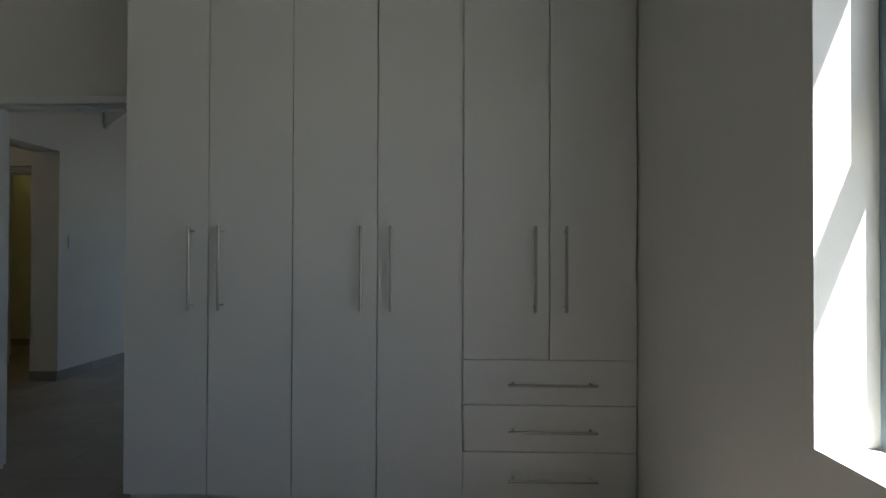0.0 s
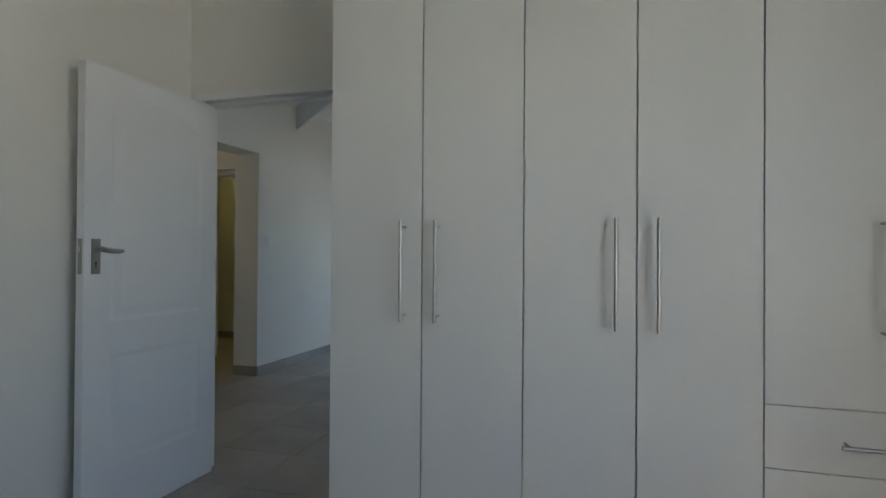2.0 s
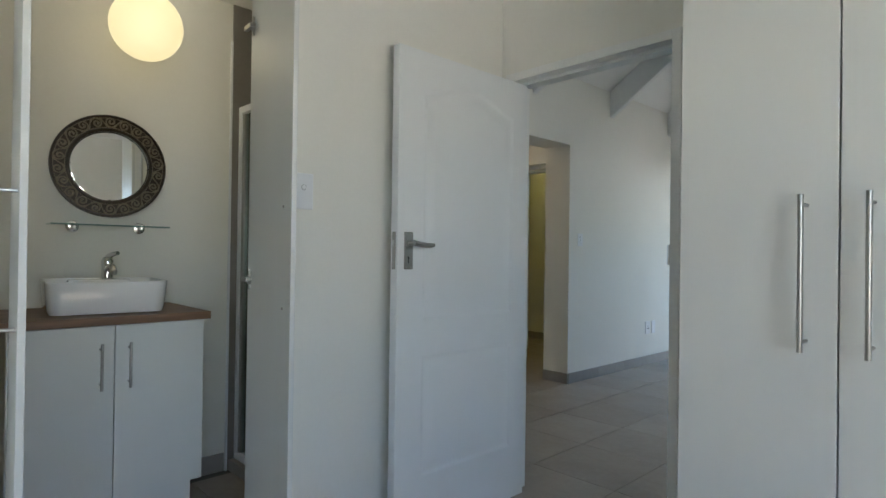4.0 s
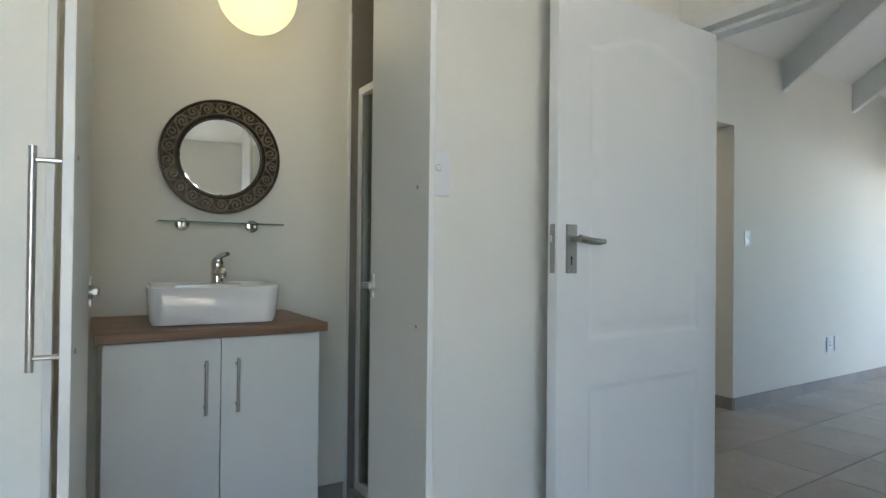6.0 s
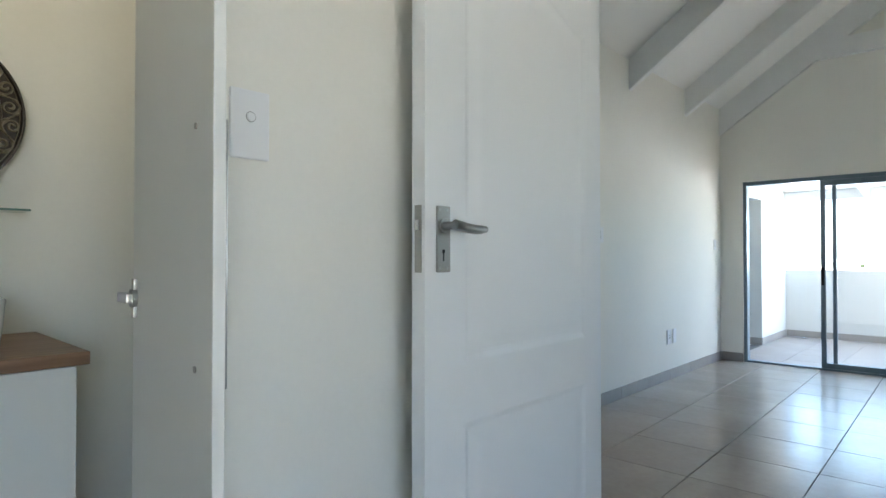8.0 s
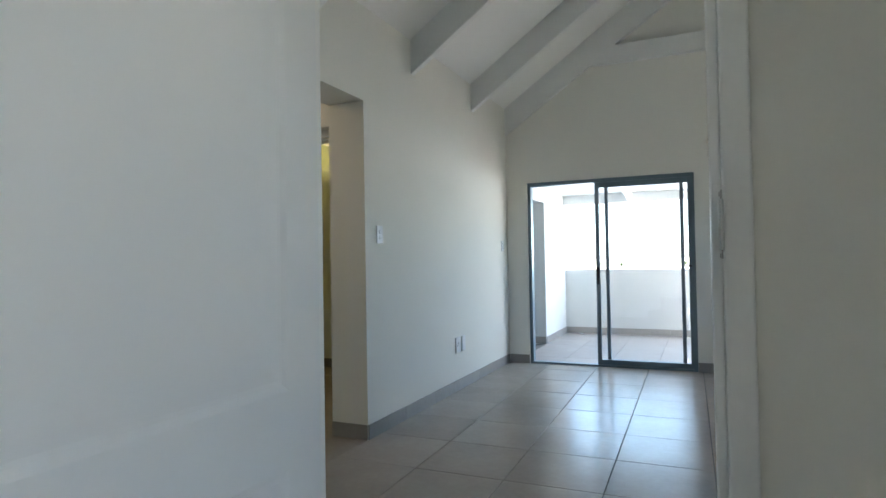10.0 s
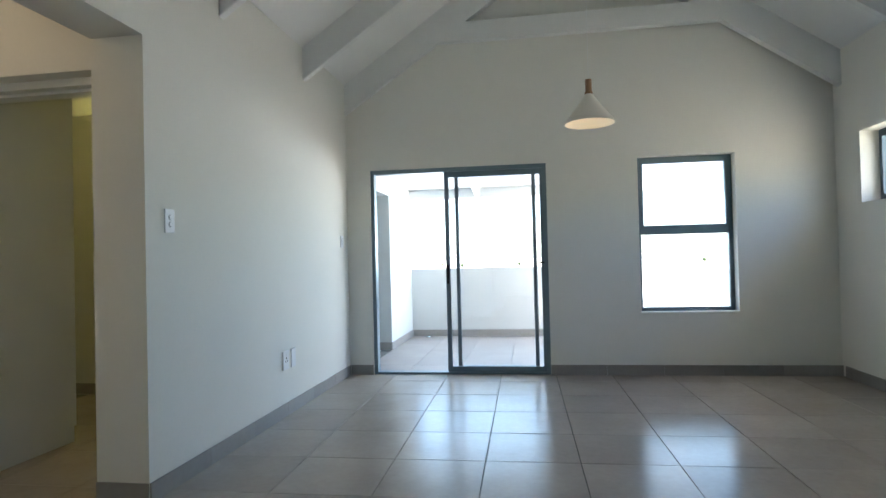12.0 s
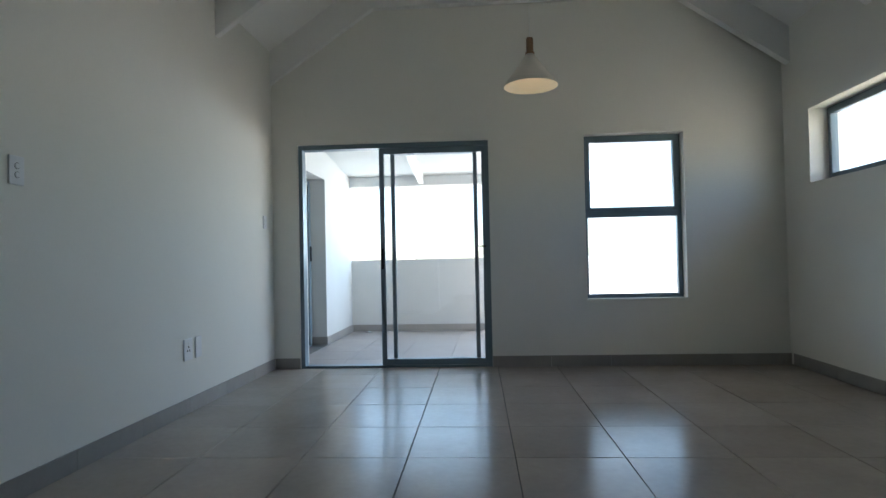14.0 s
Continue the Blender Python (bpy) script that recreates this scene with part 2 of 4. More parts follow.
def wall(name, axis, a0, a1, u0, u1, top, holes=(), mat=None, base=0.0, label="", cuts=()):
    """A wall between a0 and a1 across, running from u0 to u1 along the other axis, with holes (u0, u1, z0, z1) through it.
    top: a height, or a function of u."""
    top_at = top if callable(top) else (lambda u: top)
    us = sorted({u0, u1, *cuts, *(h[0] for h in holes), *(h[1] for h in holes)})
    zs = sorted({base, *(h[2] for h in holes if h[2] > base), *(h[3] for h in holes)})
    bm = bmesh.new()
    made = {}

    def vert(u, k, s):
        key = (u, k, s)
        if key not in made:
            z = zs[k] if k < len(zs) else top_at(u)
            a = a1 if s else a0
            made[key] = bm.verts.new((a, u, z) if axis == "x" else (u, a, z))
        return made[key]

    nu, nz = len(us) - 1, len(zs)

    def solid(i, k):
        if not (0 <= i < nu and 0 <= k < nz):
            return False
        uc = (us[i] + us[i + 1]) / 2
        zc = (zs[k] + (zs[k + 1] if k + 1 < nz else zs[k] + 0.02)) / 2
        return not any(h[0] < uc < h[1] and h[2] < zc < h[3] for h in holes)

    for i in range(nu):
        for k in range(nz):
            if not solid(i, k):
                continue
            A, B = us[i], us[i + 1]
            for s in (0, 1):
                bm.faces.new((vert(A, k, s), vert(B, k, s), vert(B, k + 1, s), vert(A, k + 1, s)))
            if not solid(i - 1, k):
                bm.faces.new((vert(A, k, 0), vert(A, k + 1, 0), vert(A, k + 1, 1), vert(A, k, 1)))
            if not solid(i + 1, k):
                bm.faces.new((vert(B, k, 0), vert(B, k + 1, 0), vert(B, k + 1, 1), vert(B, k, 1)))
            if not solid(i, k - 1):
                bm.faces.new((vert(A, k, 0), vert(B, k, 0), vert(B, k, 1), vert(A, k, 1)))
            if not solid(i, k + 1):
                bm.faces.new((vert(A, k + 1, 0), vert(B, k + 1, 0), vert(B, k + 1, 1), vert(A, k + 1, 1)))
    ob = mesh_object(name, bm, mat or PLASTER)
    return tagged(ob, label or "off-white painted plaster wall", "wall", kind="structure")


# ---------------------------------------------------------------- structure
XW, XE_LIVING, XE_BED, XB = -3.72, 0.67, 0.835, -2.61     # west wall, east walls, bathroom partition
YD0, YD1, YN, YS = 3.365, 3.485, 8.53, -2.2                 # door wall faces, north wall face, south wall
NORTH_TURN = 1.5                                           # degrees by which the north wall and the tiling are off square

# bedroom window, high window, north openings
# BW and HW are lengthened at their unseen south ends to admit more light
BW = (-0.30, 1.486, 0.795, 2.195)
HW = (5.86, 8.26, 1.47, 2.045)
SL = (-3.49, -1.815, 0.0, 1.965)
NW = (-0.995, -0.155, 0.568, 1.985)
HALL = (4.15, 5.58, 0.0, 2.18)

wall("wall_west", "x", XW - 0.27, XW, YS, 9.0, 2.86, [HALL], label="off-white painted plaster wall with a passage opening")
wall("wall_east_living", "x", XE_LIVING, XE_LIVING + 0.25, YD1, 8.95, 2.86, [HW], label="off-white plaster wall with a high window")
wall("wall_east_bedroom", "x", XE_BED, XE_BED + 0.25, YS, YD1 + 0.0, 2.76, [BW], label="off-white plaster wall with a tall window")
roof_u = lambda u: roof_z(u) + 0.05
north = wall("wall_north", "y", YN, YN + 0.26, XW - 0.2, XE_LIVING + 0.2, roof_u, [SL, NW], cuts=(RIDGE_X,), label="off-white gable wall with sliding door and window")
wall("wall_door", "y", YD0, YD1, XW, XE_BED, roof_u, [(-2.574, -1.68, 0.0, 2.075)], cuts=(RIDGE_X,), label="off-white plaster wall around the bedroom door")
wall("wall_south", "y", YS - 0.2, YS, XW - 0.2, XE_BED + 0.2, roof_u, [], cuts=(RIDGE_X,))
wall("wall_bathroom", "x", XB - 0.11, XB, YS, YD0, lambda u: roof_z(XB) + 0.03, [(1.30, 2.10, 0.0, 2.36)], label="off-white plaster partition with a narrow bathroom opening")
wall("wall_bathroom_south", "y", 0.35, 0.45, XW, XB - 0.11, 2.5)
# hall beyond the passage opening and the room behind it
wall("wall_hall_north", "y", 5.62, 5.86, -7.2, XW - 0.27, 2.86, [(-4.86, -4.0, 0.0, 2.05)], label="cream plaster hall wall around a doorway")
wall("wall_hall_south", "y", 3.9, 4.1, -7.2, XW - 0.27, 2.86)
wall("wall_hall_west", "x", -7.4, -7.2, 3.9, 8.6, 2.86)
wall("wall_far_room_north", "y", 7.62, 7.8, -7.2, XW - 0.27, 2.86)


def sheet(name, lo, hi, mat, label, category):
    return tagged(mesh_object(name, boxes((lo, hi)), mat), label, category, kind="structure")


sheet("floor", (-7.4, YS - 0.2, -0.25), (XE_BED + 0.25, YN + 0.22, -0.006), GROUT, "grey floor of large square porcelain tiles", "floor")
floor = bpy.data.objects["floor"]
sheet("ceiling_bathroom", (XW, 0.45, 2.50), (XB - 0.11, YD0, 2.56), CEILING, "flat white bathroom ceiling", "ceiling")
sheet("ceiling_hall", (-7.2, 4.1, 2.72), (XW - 0.27, 5.62, 2.8), CEILING, "flat white hall ceiling", "ceiling")
sheet("ceiling_far_room", (-7.2, 5.86, 2.42), (XW - 0.27, 7.62, 2.5), CEILING, "flat white ceiling of a far room", "ceiling")


def roof_slab(name, x0, x1, y0, y1, lift, mat, label):
    bm = bmesh.new()
    z0, z1 = roof_z(x0), roof_z(x1)
    vs = [bm.verts.new(c) for c in ((x0, y0, z0), (x1, y0, z1), (x1, y1, z1), (x0, y1, z0),
                                    (x0, y0, z0 + lift), (x1, y0, z1 + lift), (x1, y1, z1 + lift), (x0, y1, z0 + lift))]
    for f in ((0, 1, 2, 3), (4, 5, 6, 7), (0, 1, 5, 4), (1, 2, 6, 5), (2, 3, 7, 6), (3, 0, 4, 7)):
        bm.faces.new([vs[i] for i in f])
    return tagged(mesh_object(name, bm, mat), label, "ceiling", kind="structure")


roof_slab("ceiling_west", -4.2, RIDGE_X, YS - 0.3, YN + 0.22, 0.2, CEILING, "sloping white boarded ceiling")
roof_slab("ceiling_east", RIDGE_X, 1.12, YS - 0.3, YD1, 0.2, CEILING, "sloping white boarded ceiling")
# runs on past the wall as an unseen eave, added to shade the high window
roof_slab("ceiling_east_living", RIDGE_X, 1.32, YD1, YN + 0.22, 0.2, CEILING, "sloping white boarded ceiling")


def rafter(y, x_low, side):
    """One white rafter hung under the slope; side -1 west, 1 east."""
    w, drop = 0.055, 0.26
    bm = bmesh.new()
    x_top = RIDGE_X
    pts = [(x_low, roof_z(x_low) + 0.02), (x_top, roof_z(x_top) + 0.02), (x_top, roof_z(x_top) - drop), (x_low, roof_z(x_low) - drop)]
    A = [bm.verts.new((x, y - w / 2, z)) for x, z in pts]
    B = [bm.verts.new((x, y + w / 2, z)) for x, z in pts]
    bm.faces.new(A)
    bm.faces.new(B)
    for i in range(4):
        bm.faces.new((A[i], A[(i + 1) % 4], B[(i + 1) % 4], B[i]))
    bmesh.ops.bevel(bm, geom=[e for e in bm.edges], offset=0.004, segments=1, affect="EDGES")
    return tagged(mesh_object("rafter", bm, TIMBER_WHITE), "white painted timber rafter under the sloping ceiling", "rafter", "white rafters")


for y in (7.51, 6.28, 5.05, 2.55, 1.3, 0.05, -1.2):
    rafter(y, XW if y > 3 or y < 0 else XB + 0.005, -1)
    rafter(y, XE_LIVING if y > 3 else XE_BED, 1)


# end truss against the north wall: two rafters and a collar, one frame
def end_truss():
    t = thing("roof_truss", (0, 0, 0), "white painted timber truss with collar against the gable wall", "roof truss")
    y0, y1 = 8.50, 8.575
    for side in (-1, 1):
        bm = bmesh.new()
        x_low = XW if side < 0 else XE_LIVING
        pts = [(x_low, roof_z(x_low) + 0.02), (RIDGE_X, roof_z(RIDGE_X) + 0.02), (RIDGE_X, roof_z(RIDGE_X) - 0.30), (x_low, roof_z(x_low) - 0.30)]
        A = [bm.verts.new((x, y0, z)) for x, z in pts]
        B = [bm.verts.new((x, y1, z)) for x, z in pts]
        bm.faces.new(A)
        bm.faces.new(B)
        for i in range(4):
            bm.faces.new((A[i], A[(i + 1) % 4], B[(i + 1) % 4], B[i]))
        part("truss_rafter", bm, TIMBER_WHITE, t)
    part("collar", boxes(((-2.95, y0 - 0.004, 3.135), (-0.11, y1 - 0.004, 3.315)), bevel=0.004), TIMBER_WHITE, t)
    return t


end_truss()


# ---------------------------------------------------------------- balcony and outside
sheet("balcony_floor", (-4.1, YN + 0.225, -0.25), (2.2, 11.65, -0.03), GROUT, "pale tiled balcony floor", "floor")
balcony_floor = bpy.data.objects["balcony_floor"]
wall("balcony_parapet", "y", 11.42, 11.62, XW - 0.3, 2.2, 0.955, mat=EXTERIOR, base=-0.03, label="white plastered balcony parapet")
SOFFIT = lambda y: 2.095 + 0.117 * (11.36 - y)      # the balcony roof falls away from the house
wall("balcony_wall_west", "x", XW - 0.25, XW - 0.0, 9.0, 11.42, lambda u: SOFFIT(u) + 0.04, [(8.9, 10.17, -0.1, 1.90)], mat=EXTERIOR, base=-0.03, label="white plastered balcony side wall with a door recess")
wall("balcony_recess_back", "x", XW - 0.5, XW - 0.25, 8.9, 11.42, lambda u: SOFFIT(u) + 0.04, mat=EXTERIOR, base=-0.03)
wall("balcony_parapet_east", "x", 2.0, 2.2, 8.9, 11.42, 0.955, mat=EXTERIOR, base=-0.03, label="white plastered balcony parapet end")


def sloped_slab(name, x0, x1, y0, y1, below, above, mat, label, category):
    """A slab along the fall of the balcony roof, from below to above its underside."""
    bm = bmesh.new()
    v = [bm.verts.new((x, y, SOFFIT(y) + d)) for d in (below, above) for x, y in ((x0, y0), (x1, y0), (x1, y1), (x0, y1))]
    for f in ((0, 1, 2, 3), (4, 5, 6, 7), (0, 1, 5, 4), (1, 2, 6, 5), (2, 3, 7, 6), (3, 0, 4, 7)):
        bm.faces.new([v[i] for i in f])
    return tagged(mesh_object(name, bm, mat), label, category, kind="structure")


sloped_slab("balcony_ceiling", -4.2, -0.60, YN + 0.40, 11.70, 0.0, 0.08, EXTERIOR, "white boarded balcony soffit falling outwards", "ceiling")
sheet("balcony_beam", (-3.72, 11.365, 1.960), (0.217, 11.56, 2.09), BEAM, "pale grey beam over the balcony edge", "beam")
sloped_slab("balcony_rafter", -2.755, -2.690, YN + 0.42, 11.36, -0.115, -0.001, TIMBER_WHITE, "white timber rafter under the balcony roof", "rafter")
sheet("ground", (-2500, -2500, -6.3), (2500, 2500, -6.0), GROUND, "ground reaching the horizon, made pale to bounce light up", "ground")


# ---------------------------------------------------------------- doors and windows
def turned(ob, pivot=(XW, YN)):
    ob.matrix_world = pose(pivot[0], pivot[1], 0, 0, 0, NORTH_TURN) @ pose(-pivot[0], -pivot[1], 0) @ ob.matrix_world


def frame_rect(axis_y, x0, x1, z0, z1, w, d, bevel=0.003):
    """Four bars of a frame in an x-z plane, w wide and d deep from axis_y."""
    return boxes(((x0, axis_y, z0), (x0 + w, axis_y + d, z1)), ((x1 - w, axis_y, z0), (x1, axis_y + d, z1)),
                 ((x0 + w, axis_y, z0), (x1 - w, axis_y + d, z0 + w)), ((x0 + w, axis_y, z1 - w), (x1 - w, axis_y + d, z1)), bevel=bevel)


def sliding_door():
    t = thing("sliding_door", (0, 0, 0), "charcoal aluminium sliding glass door standing half open", "sliding door")
    x0, x1, z0, z1 = SL
    y = YN + 0.02
    part("outer_frame", boxes(((x0, y, z0), (x0 + 0.035, y + 0.10, z1)), ((x1 - 0.035, y, z0), (x1, y + 0.10, z1)),
                              ((x0 + 0.035, y, z1 - 0.04), (x1 - 0.035, y + 0.10, z1)), ((x0 + 0.035, y, z0), (x1 - 0.035, y + 0.10, z0 + 0.022)), bevel=0.002), FRAME_GREY, t)
    xm = x0 + 0.715
    for i, (a, b, yy) in enumerate(((xm, x1 - 0.02, y + 0.012), (xm + 0.095, x1 - 0.10, y + 0.056))):
        w = 0.042 if i == 0 else 0.036
        leaf = part("door_leaf", boxes(((a, yy, z0 + 0.024), (a + w, yy + 0.034, z1 - 0.042)), ((b - w, yy, z0 + 0.024), (b, yy + 0.034, z1 - 0.042)),
                                       ((a + w, yy, z0 + 0.024), (b - w, yy + 0.034, z0 + 0.075)), ((a + w, yy, z1 - 0.095), (b - w, yy + 0.034, z1 - 0.042)), bevel=0.002), FRAME_GREY, t)
        g = part("pane", boxes(((a + w, yy + 0.013, z0 + 0.075), (b - w, yy + 0.019, z1 - 0.095))), GLASS, leaf)
        g.visible_shadow = False
        if i == 0:
            part("pull_handle", boxes(((a + 0.006, yy - 0.014, 0.86), (a + 0.030, yy, 1.04)), bevel=0.004), RUBBER, leaf)
            part("latch", boxes(((b - 0.03, yy - 0.03, 1.035), (b - 0.015, yy, 1.05)), ((b - 0.075, yy - 0.034, 1.036), (b - 0.018, yy - 0.024, 1.049)), bevel=0.003), RUBBER, leaf)
    turned(t)
    return t


def north_window():
    t = thing("window_living", (0, 0, 0), "charcoal aluminium two-pane window in a plaster reveal", "window")
    x0, x1, z0, z1 = NW
    y = YN + 0.10
    part("window_frame", frame_rect(y, x0, x1, z0, z1, 0.038, 0.055), FRAME_GREY, t)
    zm = z0 + 0.735
    part("transom", boxes(((x0 + 0.038, y, zm - 0.032), (x1 - 0.038, y + 0.055, zm + 0.032)), bevel=0.003), FRAME_GREY, t)
    sash = part("sash", frame_rect(y - 0.012, x0 + 0.03, x1 - 0.03, zm + 0.022, z1 - 0.03, 0.032, 0.05), FRAME_GREY, t)
    part("sash_lever", boxes(((-0.63, y - 0.03, zm + 0.028), (-0.53, y - 0.012, zm + 0.040)), bevel=0.004), FRAME_GREY, sash)
    for a, b in ((z0 + 0.038, zm - 0.032), (zm + 0.05, z1 - 0.06)):
        g = part("pane", boxes(((x0 + 0.036, y + 0.026, a), (x1 - 0.036, y + 0.032, b))), GLASS, t)
        g.visible_shadow = False
    part("window_sill", boxes(((x0 - 0.002, YN - 0.004, z0 - 0.018), (x1 + 0.002, y, z0 + 0.003)), bevel=0.003), PLASTER, t)
    turned(t)
    return t


def side_window(name, wall_x, y0, y1, z0, z1, split, label, depth=0.14, bar=0.034, deep=0.055, w=0.04):
    """A window in an east wall, frame set back from the inner face."""
    t = thing(name, (0, 0, 0), label, "window")
    x = wall_x + depth
    part("window_frame", boxes(((x, y0, z0), (x + 0.055, y0 + w, z1)), ((x, y1 - w, z0), (x + 0.055, y1, z1)),
                               ((x, y0 + w, z0), (x + 0.055, y1 - w, z0 + w)), ((x, y0 + w, z1 - w), (x + 0.055, y1 - w, z1)), bevel=0.003), FRAME_GREY, t)
    if split:
        part("transom", boxes(((x, y0 + w, split - bar), (x + deep, y1 - w, split + bar)), bevel=0.003), FRAME_GREY, t)
    g = part("pane", boxes(((x + 0.025, y0 + w - 0.003, z0 + w - 0.003), (x + 0.031, y1 - w + 0.003, z1 - w + 0.003))), GLASS, t)
    g.visible_shadow = False
    part("sash", boxes(((x - 0.012, y0 + w - 0.01, z0 + w - 0.01), (x + 0.02, y0 + w + 0.022, z1 - w + 0.01)), ((x - 0.012, y1 - w - 0.022, z0 + w - 0.01), (x + 0.02, y1 - w + 0.01, z1 - w + 0.01)),
                           ((x - 0.012, y0 + w + 0.022, z0 + w - 0.01), (x + 0.02, y1 - w - 0.022, z0 + w + 0.02)), ((x - 0.012, y0 + w + 0.022, z1 - w - 0.02), (x + 0.02, y1 - w - 0.022, z1 - w + 0.01)), bevel=0.002), FRAME_GREY, t) if not split else None
    if split:
        a, b, c, d, q = y0 + w, y1 - w, split + bar - 0.030, z1 - w + 0.020, 0.025
        part("sash", boxes(((x - 0.004, a - 0.012, c), (x + 0.022, a + q, d)), ((x - 0.004, b - q, c), (x + 0.022, b + 0.012, d)),
                           ((x - 0.004, a + q, c), (x - 0.0005, b - q, c + 0.030)), ((x - 0.004, a + q, d - 0.030), (x - 0.0005, b - q, d)), bevel=0.0015), FRAME_GREY, t)
    ym = (y0 + y1) / 2 + 0.2
    part("catch", boxes(((x - 0.04, ym - 0.05, z0 + w), (x - 0.01, ym + 0.05, z0 + w + 0.014)), bevel=0.004), STEEL, t)
    return t


sliding_door()
north_window()
north.matrix_world = pose(XW, YN, 0, 0, 0, NORTH_TURN) @ pose(-XW, -YN, 0)
side_window("window_high", XE_LIVING, *HW, None, "charcoal aluminium high strip window with clear glass")
side_window("window_bedroom", XE_BED, *BW, 1.517, "charcoal aluminium bedroom window with a transom", depth=0.138, bar=0.0265, deep=0.045, w=0.03)


def balcony_side_door():
    t = thing("balcony_side_door", (0, 0, 0), "charcoal aluminium sliding door in a recess beside the balcony", "sliding door")
    x = XW - 0.24
    part("outer_frame", boxes(((x, 8.95, -0.03), (x + 0.06, 9.0, 1.88)), ((x, 10.10, -0.03), (x + 0.06, 10.165, 1.88)), ((x, 9.0, 1.82), (x + 0.06, 10.10, 1.88)), ((x, 9.0, -0.03), (x + 0.06, 10.10, 0.0)), bevel=0.002), FRAME_GREY, t)
    part("door_leaf", boxes(((x + 0.06, 10.02, 0.0), (x + 0.09, 10.09, 1.82)), bevel=0.002), FRAME_GREY, t)
    part("pane", boxes(((x + 0.02, 9.0, 0.0), (x + 0.026, 10.1, 1.82))), FAR_GLASS, t)
    part("pull_handle", boxes(((x + 0.09, 10.04, 0.95), (x + 0.11, 10.06, 1.12)), bevel=0.003), RUBBER, t)


balcony_side_door()


def door_frame(name, x0, x1, y0, y1, z1, label):
    """Painted frame round a doorway in a y wall: jambs with a rebate stop."""
    t = thing(name, (0, 0, 0), label, "door frame")
    w = 0.04
    a, b = y0 - 0.012, y1 + 0.012
    for side, x in ((1, x0), (-1, x1)):
        lo, hi = (x, x + w) if side > 0 else (x - w, x)
        part("jamb", boxes(((lo, a, 0.0), (hi, b, z1)), bevel=0.004), TIMBER_WHITE, t)
        sx = (hi, hi + 0.016) if side > 0 else (lo - 0.016, lo)
        part("stop", boxes(((sx[0], a + 0.055, 0.0), (sx[1], b - 0.02, z1 - 0.016)), bevel=0.003), TIMBER_WHITE, t)
    part("head", boxes(((x0 + w, a, z1 - w), (x1 - w, b, z1)), ((x0 + w, a + 0.055, z1 - w - 0.016), (x1 - w, b - 0.02, z1 - w)), bevel=0.003), TIMBER_WHITE, t)
    return t


bed_frame = door_frame("door_frame_bedroom", -2.576, -1.678, YD0, YD1, 2.078, "white painted bedroom door frame with a steel strike plate")
strike = part("strike_plate", boxes(((-1.7205, 3.372, 1.137), (-1.7175, 3.407, 1.241)), bevel=0.001), STEEL, bed_frame, "steel strike plate with two keeper holes")
part("strike_lip", boxes(((-1.7245, 3.344, 1.147), (-1.7165, 3.374, 1.226)), bevel=0.0035), CHROME, strike)
# holes drawn as dark patches on the plate, shade put in by colour
for z0, z1 in ((1.196, 1.222), (1.152, 1.180)):
    part("strike_hole", boxes(((-1.7212, 3.386, z0), (-1.7203, 3.400, z1))), HOLE_SHADE, strike)
for z in (1.142, 1.236):
    part("screw", rod(bmesh.new(), (-1.7222, 3.391, z), (-1.7203, 3.391, z), 0.0035, 10), STEEL, strike)


def panel_field(bm, s0, s1, z0, z1, y, out, rise=0.0):
    """A raised panel: moulded channel round a flat field in the leaf face at y; rise: height of an arched head."""
    rings = [(0.0, 0.0, 0.0)] if rise else []
    rings += [(0.0, 0.0, rise), (0.006, -0.0015, rise), (0.014, -0.0042, rise), (0.022, -0.005, rise), (0.034, -0.0042, rise), (0.058, -0.0014, rise), (0.068, -0.0008, rise)]
    n = 14 if rise else 1
    loops = []
    for inset, h, up in rings:
        a, b = s0 + inset, s1 - inset
        pts = [(a, z0 + inset), (b, z0 + inset)]
        for k in range(n + 1):
            f = k / n
            pts.append((b + (a - b) * f, z1 - inset - (up * (1 - math.sin(math.pi * f) ** 1.6) if up else 0.0)))
        loops.append([bm.verts.new((sx, y + out * h, z)) for sx, z in pts])
    for A, B in zip(loops, loops[1:]):
        for k in range(len(A)):
            vs = (A[k], A[(k + 1) % len(A)], B[(k + 1) % len(B)], B[k])
            if len({tuple(round(c, 6) for c in v.co) for v in vs}) > 2:
                bm.faces.new(vs)
    bm.faces.new(loops[-1])


